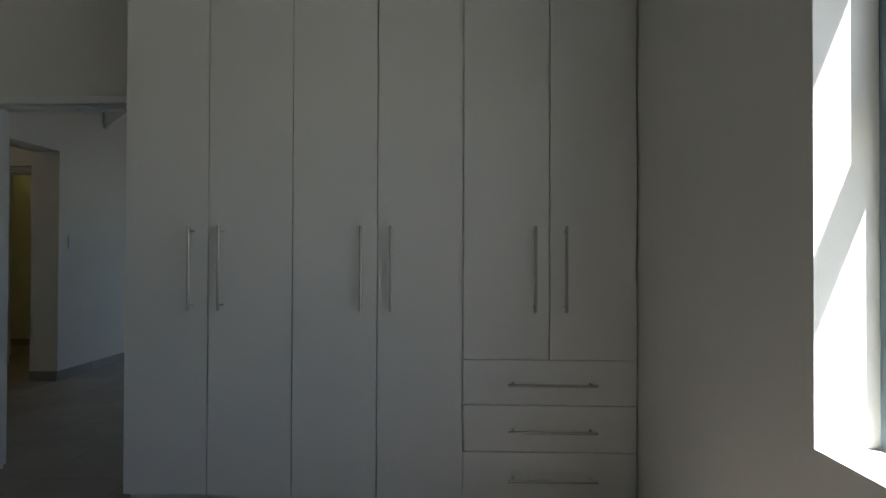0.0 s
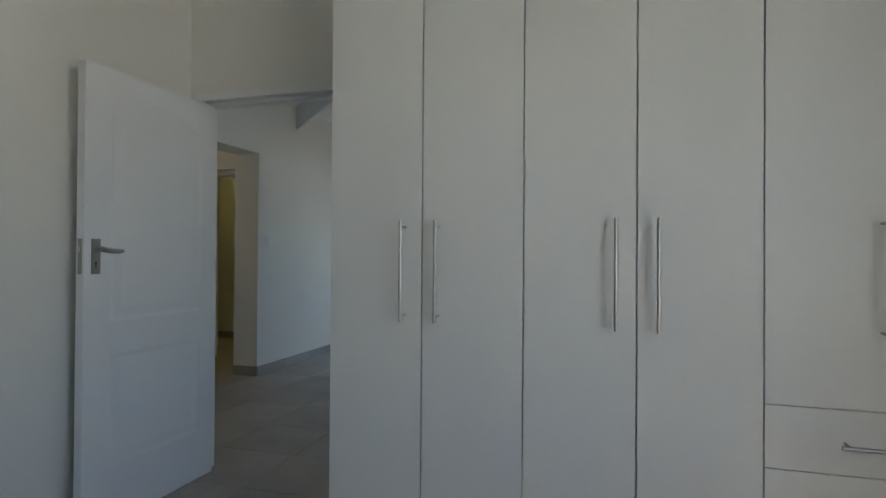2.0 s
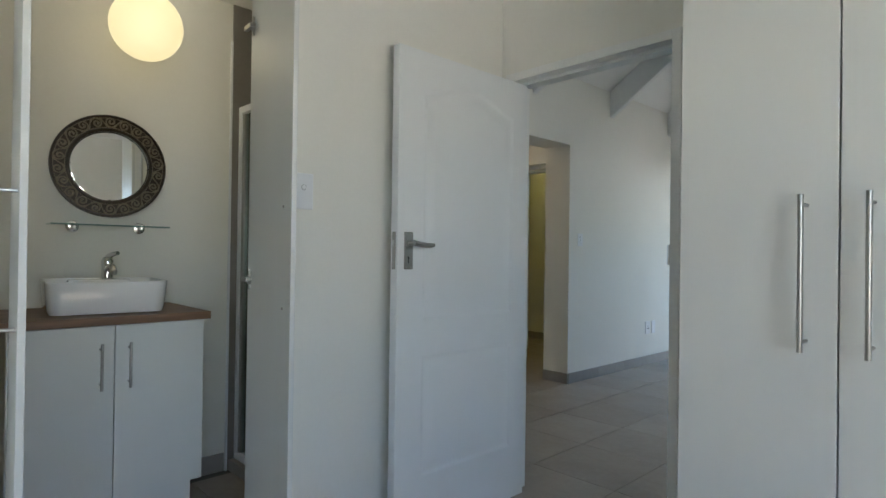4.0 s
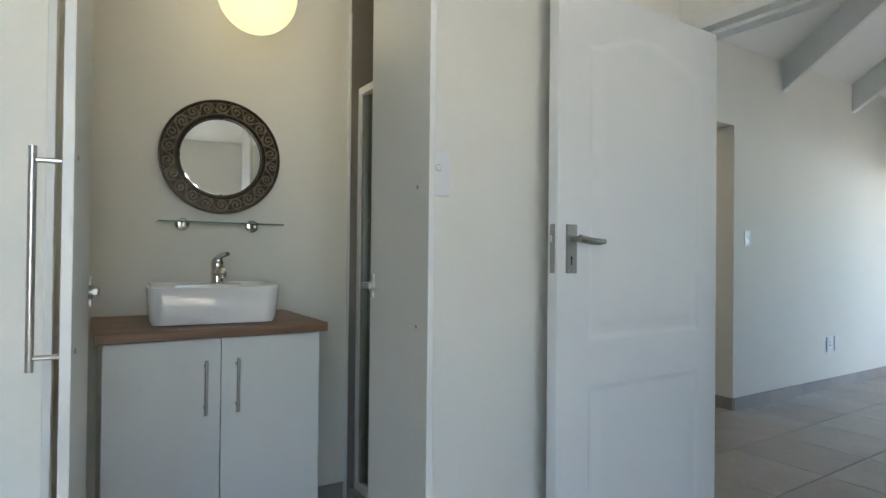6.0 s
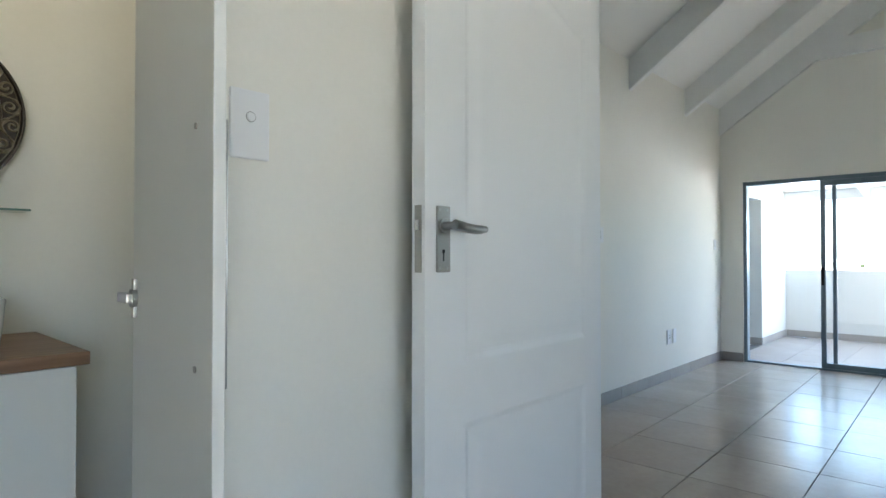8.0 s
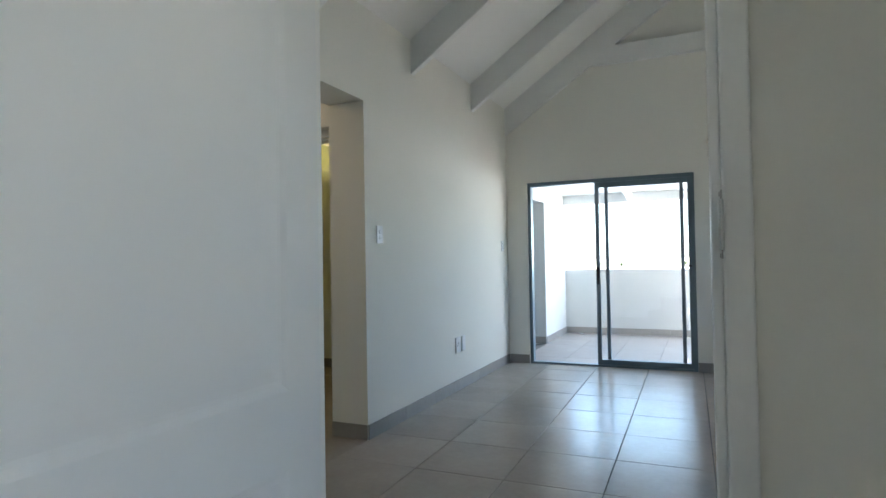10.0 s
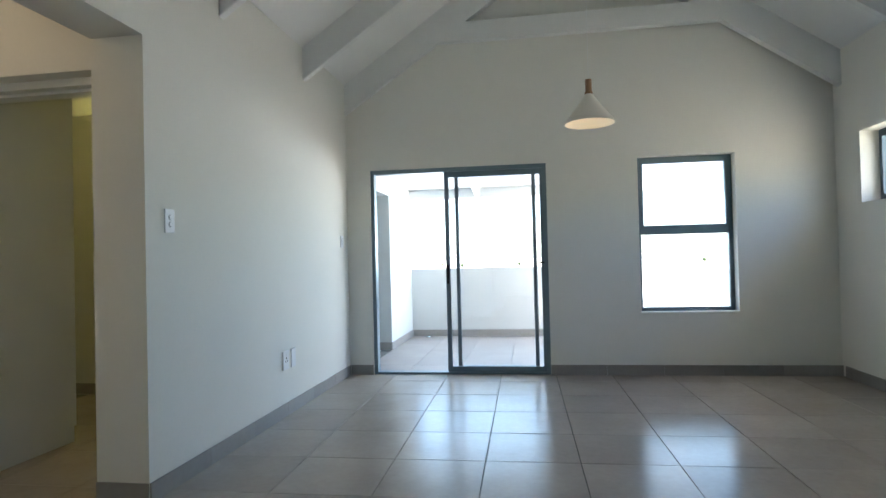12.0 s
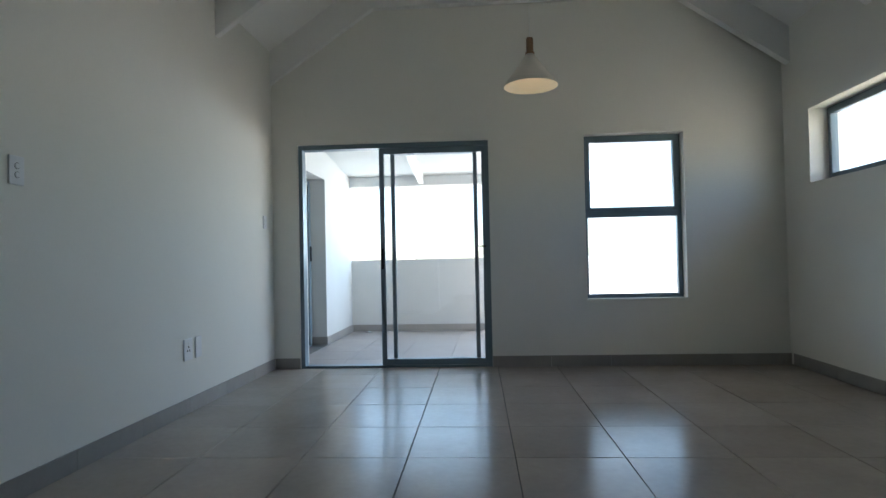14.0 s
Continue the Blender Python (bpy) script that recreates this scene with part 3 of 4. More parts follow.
def bedroom_door():
    """Leaf local: hinge at the origin, running along +x, face with the lever at y = -0.02 side towards the room."""
    W, H, T = 0.813, 2.003, 0.04
    t = thing("bedroom_door", (-2.490, 3.392, 0.008), "white moulded panel door standing open beside the wall", "door", rz=-89.3)
    panels = [(0.10, W - 0.135, 0.892, 1.90), (0.10, W - 0.135, 0.25, 0.748)]
    bm = bmesh.new()
    ss = [0.0, 0.10, W - 0.135, W]
    zs = [0.0, 0.25, 0.748, 0.892, 1.90, H]
    for yy, out in ((T / 2, 1), (-T / 2, -1)):
        grid = {(i, k): bm.verts.new((s, yy, z)) for i, s in enumerate(ss) for k, z in enumerate(zs)}
        for i in range(3):
            for k in range(5):
                if i == 1 and k in (1, 3):
                    continue
                bm.faces.new((grid[i, k], grid[i + 1, k], grid[i + 1, k + 1], grid[i, k + 1]))
        panel_field(bm, *panels[0], yy, out, 0.075)
        panel_field(bm, *panels[1], yy, out)
    bmesh.ops.remove_doubles(bm, verts=bm.verts, dist=1e-5)
    for a, b in (((0, 0), (W, 0)), ((0, H), (W, H))):
        bm.faces.new([bm.verts.new(c) for c in ((a[0], -T / 2, a[1]), (b[0], -T / 2, b[1]), (b[0], T / 2, b[1]), (a[0], T / 2, a[1]))])
    for s in (0.0, W):
        bm.faces.new([bm.verts.new(c) for c in ((s, -T / 2, 0), (s, T / 2, 0), (s, T / 2, H), (s, -T / 2, H))])
    part("leaf", bm, ENAMEL, t)
    f = T / 2
    zc = 1.18
    for out in (1, -1):
        y, reach = out * f, (0.047 if out == 1 else 0.034)
        plate = part("lever_plate", boxes(((W - 0.078, min(y, y + out * 0.006), zc - 0.075), (W - 0.034, max(y, y + out * 0.006), zc + 0.075)), bevel=0.0025), NICKEL, t, "satin nickel lever plate with keyhole")
        sx = W - 0.054
        bm = bmesh.new()
        rod(bm, (sx, y + out * 0.006, zc + 0.03), (sx, y + out * (reach - 0.002), zc + 0.03), 0.009, 14)
        rod(bm, (sx, y + out * 0.006, zc + 0.03), (sx, y + out * 0.010, zc + 0.03), 0.016, 18)
        part("lever_spindle", bm, NICKEL, plate, smooth=True)
        pts = [(sx + 0.008 - 0.108 * u, y + out * (reach + 0.004 * math.sin(u * 3.1)), zc + 0.031 - 0.006 * math.sin(u * 2.6) - 0.004 * u) for u in [i / 12 for i in range(13)]]
        lever = tube(pts, 0.0108, 14, taper=lambda u: (1.12 - 0.22 * u) * (1.0 if u < 0.9 else 0.82))
        part("lever", lever, NICKEL, plate, smooth=True)
        bm = bmesh.new()
        ky = y + out * 0.0065
        rod(bm, (sx, ky - out * 0.001, zc - 0.028), (sx, ky, zc - 0.028), 0.0048, 14)
        box(bm, (sx - 0.002, min(ky, ky - out * 0.001), zc - 0.050), (sx + 0.002, max(ky, ky - out * 0.001), zc - 0.028))
        part("keyhole", bm, HOLE_SHADE, plate)
        for dx in (-0.012, 0.012):
            for dz in (-0.066, 0.066):
                bm = bmesh.new()
                rod(bm, (sx + dx, y + out * 0.005, zc + dz), (sx + dx, y + out * 0.0072, zc + dz), 0.0036, 10)
                part("screw", bm, STEEL, plate)
    fore = part("lock_forend", boxes(((W - 0.0005, -0.010, zc - 0.075), (W + 0.0025, 0.010, zc + 0.075)), bevel=0.0008), NICKEL, t, "steel lock forend with latch bolt")
    part("latch_bolt", boxes(((W + 0.0025, -0.006, zc + 0.018), (W + 0.006, 0.006, zc + 0.042)), bevel=0.002), CHROME, fore)
    for z in (0.22, 1.80):
        bm = bmesh.new()
        rod(bm, (-0.006, -0.022, z - 0.05), (-0.006, -0.022, z + 0.05), 0.006, 10)
        part("hinge", bm, STEEL, t)
    return t


bedroom_door()


# ---------------------------------------------------------------- bar handles
def bar_handle(parent, mid, length, way, out, r=0.006, stand=0.035, mat=None):
    """A straight bar on two posts: way along the bar, out from the face."""
    mid, way, out = Vector(mid), Vector(way), Vector(out)
    bm = bmesh.new()
    rod(bm, mid + out * stand - way * length / 2, mid + out * stand + way * length / 2, r, 14)
    bar = part("handle", bm, mat or STEEL, parent, "brushed steel bar handle", smooth=True)
    for s in (-1, 1):
        p = mid + way * (s * (length / 2 - 0.022))
        bm = bmesh.new()
        rod(bm, p, p + out * stand, r * 0.72, 10)
        part("post", bm, mat or STEEL, bar, smooth=True)
    return bar


def wardrobe():
    x0, x1, yf, yb, ztop, zk = -1.375, 0.825, 2.69, 3.362, 2.52, 0.165
    t = thing("wardrobe", (x0, yf, 0), "white melamine built-in wardrobe with six tall doors and drawers", "wardrobe")
    o = Vector((x0, yf, 0))

    def L(*items, bevel=0.0):
        return boxes(*[(Vector(a) - o, Vector(b) - o) for a, b in items], bevel=bevel)

    panels = [("side_panel", (x0, yf + 0.02, zk), (x0 + 0.018, yb, ztop)), ("side_panel", (x1 - 0.018, yf + 0.02, zk), (x1, yb, ztop)),
              ("top_panel", (x0 + 0.018, yf + 0.02, ztop - 0.018), (x1 - 0.018, yb, ztop)),
              ("base_panel", (x0 + 0.018, yf + 0.02, zk), (x1 - 0.018, yb, zk + 0.018)),
              ("back_panel", (x0 + 0.018, yb - 0.012, zk + 0.018), (x1 - 0.018, yb, ztop - 0.018))]
    panels += [("divider", (x0 + i * 0.7333 - 0.009, yf + 0.02, zk + 0.018), (x0 + i * 0.7333 + 0.009, yb - 0.012, ztop - 0.018)) for i in (1, 2)]
    for name, lo, hi in panels:
        part(name, L((lo, hi), bevel=0.0008), MELAMINE, t)
    part("plinth", L(((x0 + 0.002, yf + 0.055, 0.0), (x1 - 0.002, yf + 0.073, zk)), bevel=0.001), MELAMINE, t)
    w, g = (x1 - x0) / 6, 0.0022
    for i in range(6):
        a, b = x0 + i * w + g, x0 + (i + 1) * w - g
        zb = zk + 0.004 if i < 4 else 0.763
        d = part("door", L(((a, yf, zb), (b, yf + 0.018, ztop - 0.004)), bevel=0.0012), MELAMINE, t)
        hx = b - 0.062 if i % 2 == 0 else a + 0.062
        bar_handle(d, Vector((hx, yf, 1.147)) - o, 0.36, (0, 0, 1), (0, -1, 0), r=0.0062, stand=0.05)
    for zb, zt in ((0.571 + 0.0, 0.760), (0.374, 0.568), (zk + 0.004, 0.371)):
        d = part("drawer_front", L(((x0 + 4 * w + g, yf, zb), (x1 - g, yf + 0.018, zt)), bevel=0.0012), MELAMINE, t)
        bar_handle(d, Vector((x0 + 5 * w + 0.008, yf, (zb + zt) / 2 - 0.002)) - o, 0.37, (1, 0, 0), (0, -1, 0), r=0.0062, stand=0.05)
    return t


wardrobe()
tagged(mesh_object("wardrobe_filler", boxes(((0.8255, 2.715, 0.0), (0.8345, 2.735, 2.52))), MELAMINE), "narrow white filler strip beside the wardrobe", "filler", kind="structure")


def bathroom_leaf(y, out, angle, label):
    """A cupboard-style leaf standing square to the partition; out: side of the face with the handle."""
    t = thing("bathroom_door", (XB + 0.004, y, 0.03), label, "door", "pair of bathroom doors", angle)
    W, H, T = (0.356 if out > 0 else 0.378), 2.32, 0.016
    part("leaf", boxes(((0.0, -T / 2, 0.0), (W, T / 2, H)), bevel=0.0015), MELAMINE, t)
    bar_handle(t, (W - 0.059, out * T / 2, 1.122), 0.36, (0, 0, 1), (0, out, 0), stand=0.019 if out > 0 else 0.045)
    yi = -out * T / 2
    for z in (0.12, 1.05, 1.93):
        hg = part("hinge", boxes(((0.012, min(yi, yi - out * 0.006), z - 0.032), (0.026, max(yi, yi - out * 0.006), z + 0.032)), bevel=0.001), STEEL, t, "steel concealed hinge with cup and arm")
        bm = boxes(((-0.03, min(yi - out * 0.004, yi - out * 0.018), z - 0.008), (0.030, max(yi - out * 0.004, yi - out * 0.018), z + 0.008)), bevel=0.002)
        rod(bm, (0.020, yi - out * 0.001, z), (0.020, yi - out * 0.009, z), 0.015, 18)
        part("hinge_arm", bm, STEEL, hg)
    for z in (0.972, 1.288):
        bm = bmesh.new()
        rod(bm, (W - 0.059, yi, z), (W - 0.059, yi - out * 0.0018, z), 0.0045, 12)
        part("screw_head", bm, NICKEL, t)
    return t


bathroom_leaf(2.042, 1, -4.8, "white melamine bathroom door leaf opened square to the wall")
bathroom_leaf(1.370, -1, -4.0, "white melamine bathroom door leaf opened, bar handle outside")


def opening_lining():
    t = thing("bathroom_lining", (0, 0, 0), "white painted lining round the bathroom opening", "door frame")
    part("jamb", boxes(((XB - 0.115, 1.298, 0.0), (XB + 0.003, 1.314, 2.362)), bevel=0.002), MELAMINE, t)
    part("jamb", boxes(((XB - 0.115, 2.086, 0.0), (XB + 0.001, 2.102, 2.362)), bevel=0.002), MELAMINE, t)
    part("head", boxes(((XB - 0.115, 1.314, 2.344), (XB + 0.003, 2.086, 2.362)), bevel=0.002), MELAMINE, t)


opening_lining()


# ---------------------------------------------------------------- bathroom things
def vanity():
    t = thing("vanity_cabinet", (-3.71, 1.42, 0), "white two-door vanity cabinet under a wooden top", "vanity cabinet")
    y1, xf = 0.685, 0.52
    part("body", boxes(((0.0, 0.0, 0.20), (xf - 0.018, 0.016, 0.882)), ((0.0, y1 - 0.016, 0.20), (xf - 0.018, y1, 0.882)), ((0.0, 0.016, 0.20), (xf - 0.018, y1 - 0.016, 0.216)),
                       ((0.0, 0.016, 0.216), (0.012, y1 - 0.016, 0.882)), ((xf - 0.026, 0.016, 0.216), (xf - 0.02, y1 - 0.016, 0.882)), bevel=0.001), MELAMINE, t)
    part("plinth", boxes(((0.0, 0.03, 0.0), (xf - 0.05, y1 - 0.03, 0.20)), bevel=0.001), MELAMINE, t)
    m = y1 / 2
    for a, b, hy in ((0.001, m - 0.002, m - 0.05), (m + 0.002, y1 - 0.001, m + 0.05)):
        d = part("door", boxes(((xf - 0.017, a, 0.202), (xf, b, 0.880)), bevel=0.0012), MELAMINE, t)
        bar_handle(d, (xf, hy, 0.725), 0.178, (0, 0, 1), (1, 0, 0), r=0.0055, stand=0.03)
    return t


vanity()
top = mesh_object("counter", boxes(((-3.715, 1.398, 0.884), (-3.172, 2.128, 0.916)), bevel=0.0025), OAK)
tagged(top, "oiled brown wooden vanity top", "counter")


def rounded_loop(bm, hx, hy, r, z, n=6, cx=0.0, cy=0.0):
    vs = []
    for sx, sy, a0 in ((1, 1, 0), (-1, 1, 90), (-1, -1, 180), (1, -1, 270)):
        for k in range(n + 1):
            a = radians(a0 + 90 * k / n)
            vs.append(bm.verts.new((cx + sx * (hx - r) + r * math.cos(a), cy + sy * (hy - r) + r * math.sin(a), z)))
    return vs


def loft(bm, loops, cap=True):
    for A, B in zip(loops, loops[1:]):
        for k in range(len(A)):
            bm.faces.new((A[k], A[(k + 1) % len(A)], B[(k + 1) % len(B)], B[k]))
    if cap:
        bm.faces.new(loops[0])
        bm.faces.new(loops[-1])


def basin():
    t = thing("basin", (-3.42, 1.772, 0.917), "white glazed ceramic vessel basin on the wooden top", "basin", rz=-4.8)
    bm = bmesh.new()
    spec = [(0.150, 0.185, 0.040, 0.0), (0.165, 0.200, 0.045, 0.004), (0.1705, 0.207, 0.05, 0.02), (0.1753, 0.212, 0.05, 0.07), (0.180, 0.2155, 0.05, 0.120), (0.1805, 0.2165, 0.05, 0.128),
            (0.178, 0.214, 0.048, 0.132), (0.172, 0.208, 0.045, 0.132), (0.168, 0.204, 0.045, 0.127), (0.158, 0.195, 0.05, 0.07), (0.135, 0.17, 0.06, 0.035), (0.06, 0.08, 0.05, 0.026)]
    loft(bm, [rounded_loop(bm, a, b, r, z) for a, b, r, z in spec])
    part("bowl", bm, CERAMIC, t, smooth=True)
    ledge = bmesh.new()
    box(ledge, (-0.172, -0.12, 0.095), (-0.10, 0.12, 0.128), 0.012, 3)
    part("tap_ledge", ledge, CERAMIC, t, smooth=True)
    bm = lathe([(0.0, 0.027), (0.022, 0.027), (0.024, 0.030), (0.012, 0.033), (0.0, 0.034)], 24)
    part("waste", bm, CHROME, t, smooth=True)
    return t


basin()


def tap():
    t = thing("basin_tap", (-3.55, 1.815, 1.043), "chrome single-lever mixer tap on the basin", "tap")
    part("body", lathe([(0.0, 0.0), (0.028, 0.0), (0.028, 0.005), (0.024, 0.010), (0.023, 0.05), (0.025, 0.07), (0.025, 0.084), (0.019, 0.096), (0.008, 0.102), (0.0, 0.103)], 28), CHROME, t, smooth=True)
    part("spout", tube([(0.0, 0.0, 0.040), (0.035, 0.0, 0.056), (0.070, 0.0, 0.060), (0.098, 0.0, 0.050), (0.108, 0.0, 0.036)], 0.015, 14, taper=lambda u: 1.15 - 0.2 * u), CHROME, t, smooth=True)
    part("aerator", rod(bmesh.new(), (0.106, 0.0, 0.040), (0.110, 0.0, 0.026), 0.011, 14), STEEL, t, smooth=True)
    lever = tube([(-0.004, 0.0, 0.092), (0.010, 0.005, 0.104), (0.038, 0.016, 0.113), (0.062, 0.025, 0.117)], 0.0125, 12, taper=lambda u: 1.2 - 0.5 * u)
    part("lever", lever, CHROME, t, smooth=True)
    return t


tap()


def wall_mirror():
    """Round mirror in a broad scrolled metal frame; local z is out of the wall."""
    t = thing("wall_mirror", (XW + 0.02, 1.852, 1.562), "round wall mirror in a scrolled antique pewter frame", "mirror", rz=-5.0)
    t.matrix_world = t.matrix_world @ pose(0, 0, 0, 0, -1.5, 0)
    m = Matrix(((0, 0, 1, 0), (1, 0, 0, 0), (0, 1, 0, 0), (0, 0, 0, 1)))
    R, r = 0.238, 0.168
    prof = [(r - 0.006, 0.0), (r - 0.006, 0.016), (r, 0.022), (r + 0.006, 0.021), (r + 0.009, 0.014), (R - 0.012, 0.013), (R - 0.008, 0.022), (R - 0.002, 0.022), (R, 0.014), (R, 0.0)]
    part("frame", turn(lathe(prof, 96, close=True), m), BRONZE, t, smooth=True)
    for rr, h, w in ((r + 0.0115, 0.015, 0.0016), (R - 0.015, 0.015, 0.0016)):
        ring = [(rr * math.cos(a), rr * math.sin(a), h) for a in [2 * math.pi * k / 96 for k in range(97)]]
        part("bead_ring", turn(tube(ring, w, 6), m), BRONZE_HIGH, t, smooth=True)
    # scrollwork: a wavy vine round the band with a spiral tendril in each bend, mirrored about four points
    mid, band = (R + r) / 2, (R - r) / 2 - 0.016

    def on_ring(along, across, h):
        return ((mid + across) * math.cos(along / mid), (mid + across) * math.sin(along / mid), h)

    count = 22
    step = 2 * math.pi * mid / count
    rnd = random.Random(11)
    for k in range(count):
        s = 1 if k % 2 == 0 else -1
        flip = 1 if (k // 3) % 2 == 0 else -1
        c = (k + 0.5) * step
        grow = rnd.uniform(0.92, 1.08)
        curl = []
        for i in range(27):
            u = i / 26
            th = math.pi * (0.55 + 2.9 * u)
            q = 0.0222 * grow * (1 - 0.84 * u)
            curl.append(on_ring(c + flip * q * math.cos(th), s * (q * math.sin(th) - 0.003), 0.0165 + 0.004 * u))
        part("scroll", turn(tube(curl, 0.0042, 6, taper=lambda u: 0.6 + 0.7 * u), m), BRONZE_HIGH, t, smooth=True)
        stem = []
        for i in range(13):
            u = i / 12
            stem.append(on_ring(c + (u - 0.5) * step * 1.05, s * band * 1.15 * math.sin(math.pi * u), 0.0160))
        part("vine", turn(tube(stem, 0.0034, 6, taper=lambda u: 0.6 + 0.6 * math.sin(u * math.pi)), m), BRONZE_HIGH, t, smooth=True)
        for side in (-1, 1):
            bud = [on_ring(c + step * 0.5 + side * (0.003 + 0.012 * u), -s * (0.003 + 0.020 * u) * side, 0.0165) for u in (0, 0.25, 0.5, 0.75, 1.0)]
            part("leaf", turn(tube(bud, 0.0040, 6, taper=lambda u: 0.3 + 0.9 * math.sin(u * math.pi)), m), BRONZE_HIGH, t, smooth=True)
    part("glass", turn(lathe([(0.0, 0.004), (r - 0.012, 0.004), (r - 0.001, 0.002), (r - 0.001, 0.0), (0.0, 0.0)], 96), m), MIRROR, t, "clear silvered mirror glass")
    for a in (0, 90, 180, 270):
        c, s_ = math.cos(radians(a)), math.sin(radians(a))
        part("clip", turn(rod(bmesh.new(), ((r - 0.008) * c, (r - 0.008) * s_, 0.003), ((r - 0.008) * c, (r - 0.008) * s_, 0.016), 0.004, 10), m), BRONZE, t)
    return t


wall_mirror()


def glass_shelf():
    t = thing("glass_shelf", (XW + 0.001, 1.848, 1.284), "narrow clear glass shelf on two chrome brackets", "shelf")
    p = part("shelf_plate", boxes(((0.012, -0.24, -0.003), (0.125, 0.24, 0.003)), bevel=0.001), GLASS_GREEN, t)
    part("polished_edge", boxes(((0.1251, -0.24, -0.003), (0.1262, 0.24, 0.003))), GLASS_EDGE, p)
    for y in (-0.14, 0.136):
        m = pose(0, y, -0.006, 0, 90, 0)
        b = part("bracket", turn(lathe([(0.0, 0.0), (0.026, 0.0), (0.026, 0.008), (0.020, 0.012), (0.0, 0.012)], 24), m), CHROME, t, smooth=True)
        bm = bmesh.new()
        rod(bm, (0.01, y, -0.008), (0.055, y, -0.008), 0.009, 14)
        rod(bm, (0.055, y, -0.014), (0.055, y, -0.003), 0.013, 16)
        rod(bm, (0.055, y, 0.003), (0.055, y, 0.009), 0.013, 16)
        part("clamp", bm, CHROME, b, smooth=True)
    return t


glass_shelf()


def globe_lamp():
    t = thing("globe_lamp", (-3.45, 1.93, 2.5), "lit opal glass globe lamp hanging from the bathroom ceiling", "ceiling lamp")
    part("canopy", lathe([(0.0, 0.0), (0.06, 0.0), (0.06, -0.02), (0.04, -0.03), (0.0, -0.032)], 24), CHROME, t, smooth=True)
    part("stem", rod(bmesh.new(), (0, 0, -0.03), (0, 0, -0.185), 0.007, 10), CHROME, t)
    prof = [(0.150 * math.sin(a), -0.33 + 0.150 * math.cos(a)) for a in [math.pi * k / 24 for k in range(25)]]
    g = part("globe", lathe(prof, 40), GLOBE, t, "glowing warm white opal globe", smooth=True)
    g.visible_shadow = False
    return t


globe_lamp()


def shower():
    t = thing("shower_screen", (0, 0, 0), "chrome-framed glass shower door beside the vanity", "shower screen")
    y, x0, x1 = 2.47, XW + 0.012, XB - 0.118
    part("frame", boxes(((x0, y, 0.06), (x0 + 0.03, y + 0.035, 1.95)), ((x1 - 0.03, y, 0.06), (x1, y + 0.035, 1.95)), ((x0 + 0.03, y, 1.915), (x1 - 0.03, y + 0.035, 1.95)), ((x0 + 0.03, y, 0.06), (x1 - 0.03, y + 0.035, 0.095)), bevel=0.003), PLASTIC, t, "white framing bars")
    part("door_stile", boxes(((x0 + 0.036, y + 0.006, 0.10), (x0 + 0.062, y + 0.03, 1.91)), bevel=0.003), STEEL, t)
    part("pane", boxes(((x0 + 0.062, y + 0.015, 0.10), (x1 - 0.03, y + 0.021, 1.91))), GLASS_GREEN, t)
    part("sill", boxes(((x0, y - 0.03, 0.0), (x1, y + 0.07, 0.06)), bevel=0.006), SKIRT, t)
    return t


shower()
sheet("shower_wall_tiling", (XW + 0.0005, 2.435, 0.0), (XW + 0.010, YD0, 2.5), SHOWER_TILE, "dark shower wall tiling with a pale edge trim", "wall tiling")
sheet("tile_edge_trim", (XW + 0.0005, 2.425, 0.0), (XW + 0.013, 2.4345, 2.3), PLASTIC, "pale tile edge trim", "trim")
sheet("shower_back_tiling", (XW + 0.011, YD0 - 0.01, 0.0), (XB - 0.118, YD0 - 0.0005, 2.5), SHOWER_TILE, "dark shower wall tiling", "wall tiling")


# ---------------------------------------------------------------- switches and sockets
# grey of the rings that paint the shaded gap round each rocker
GAP_SHADE = material("gap_shade", (0.35, 0.35, 0.35), 0.6)


def wall_plate(name, at, rz, w, h, label, category, kind_of):
    """A wiring plate; local x across, y out of the wall, z up."""
    t = thing(name, at, label, category, rz=rz)
    part("cover_plate", boxes(((-w / 2, 0, -h / 2), (w / 2, 0.009, h / 2)), bevel=0.004), PLASTIC, t)
    if kind_of == "switch":
        for z in (-0.018, 0.018):
            part("rocker", rod(bmesh.new(), (0, 0.009, z), (0, 0.0128, z), 0.0115, 20, 0.010), PLASTIC, t)
            part("rocker_rim", rod(bmesh.new(), (0, 0.0088, z), (0, 0.0096, z), 0.0138, 20), GAP_SHADE, t)
    elif kind_of == "dimmer":
        part("rocker", rod(bmesh.new(), (0, 0.009, 0.0145), (0, 0.0125, 0.0145), 0.0092, 20, 0.008), PLASTIC, t)
        part("rocker_rim", rod(bmesh.new(), (0, 0.0088, 0.0145), (0, 0.0096, 0.0145), 0.0106, 20), GAP_SHADE, t)
    elif kind_of == "socket":
        for dx, dz in ((0.0, 0.016), (-0.013, -0.008), (0.013, -0.008)):
            part("socket_hole", rod(bmesh.new(), (dx, 0.0088, dz), (dx, 0.0096, dz), 0.0062, 12), HOLE_SHADE, t)
        part("socket_switch", boxes(((-0.006, 0.009, 0.030), (0.006, 0.0125, 0.044)), bevel=0.0015), PLASTIC, t)
    return t


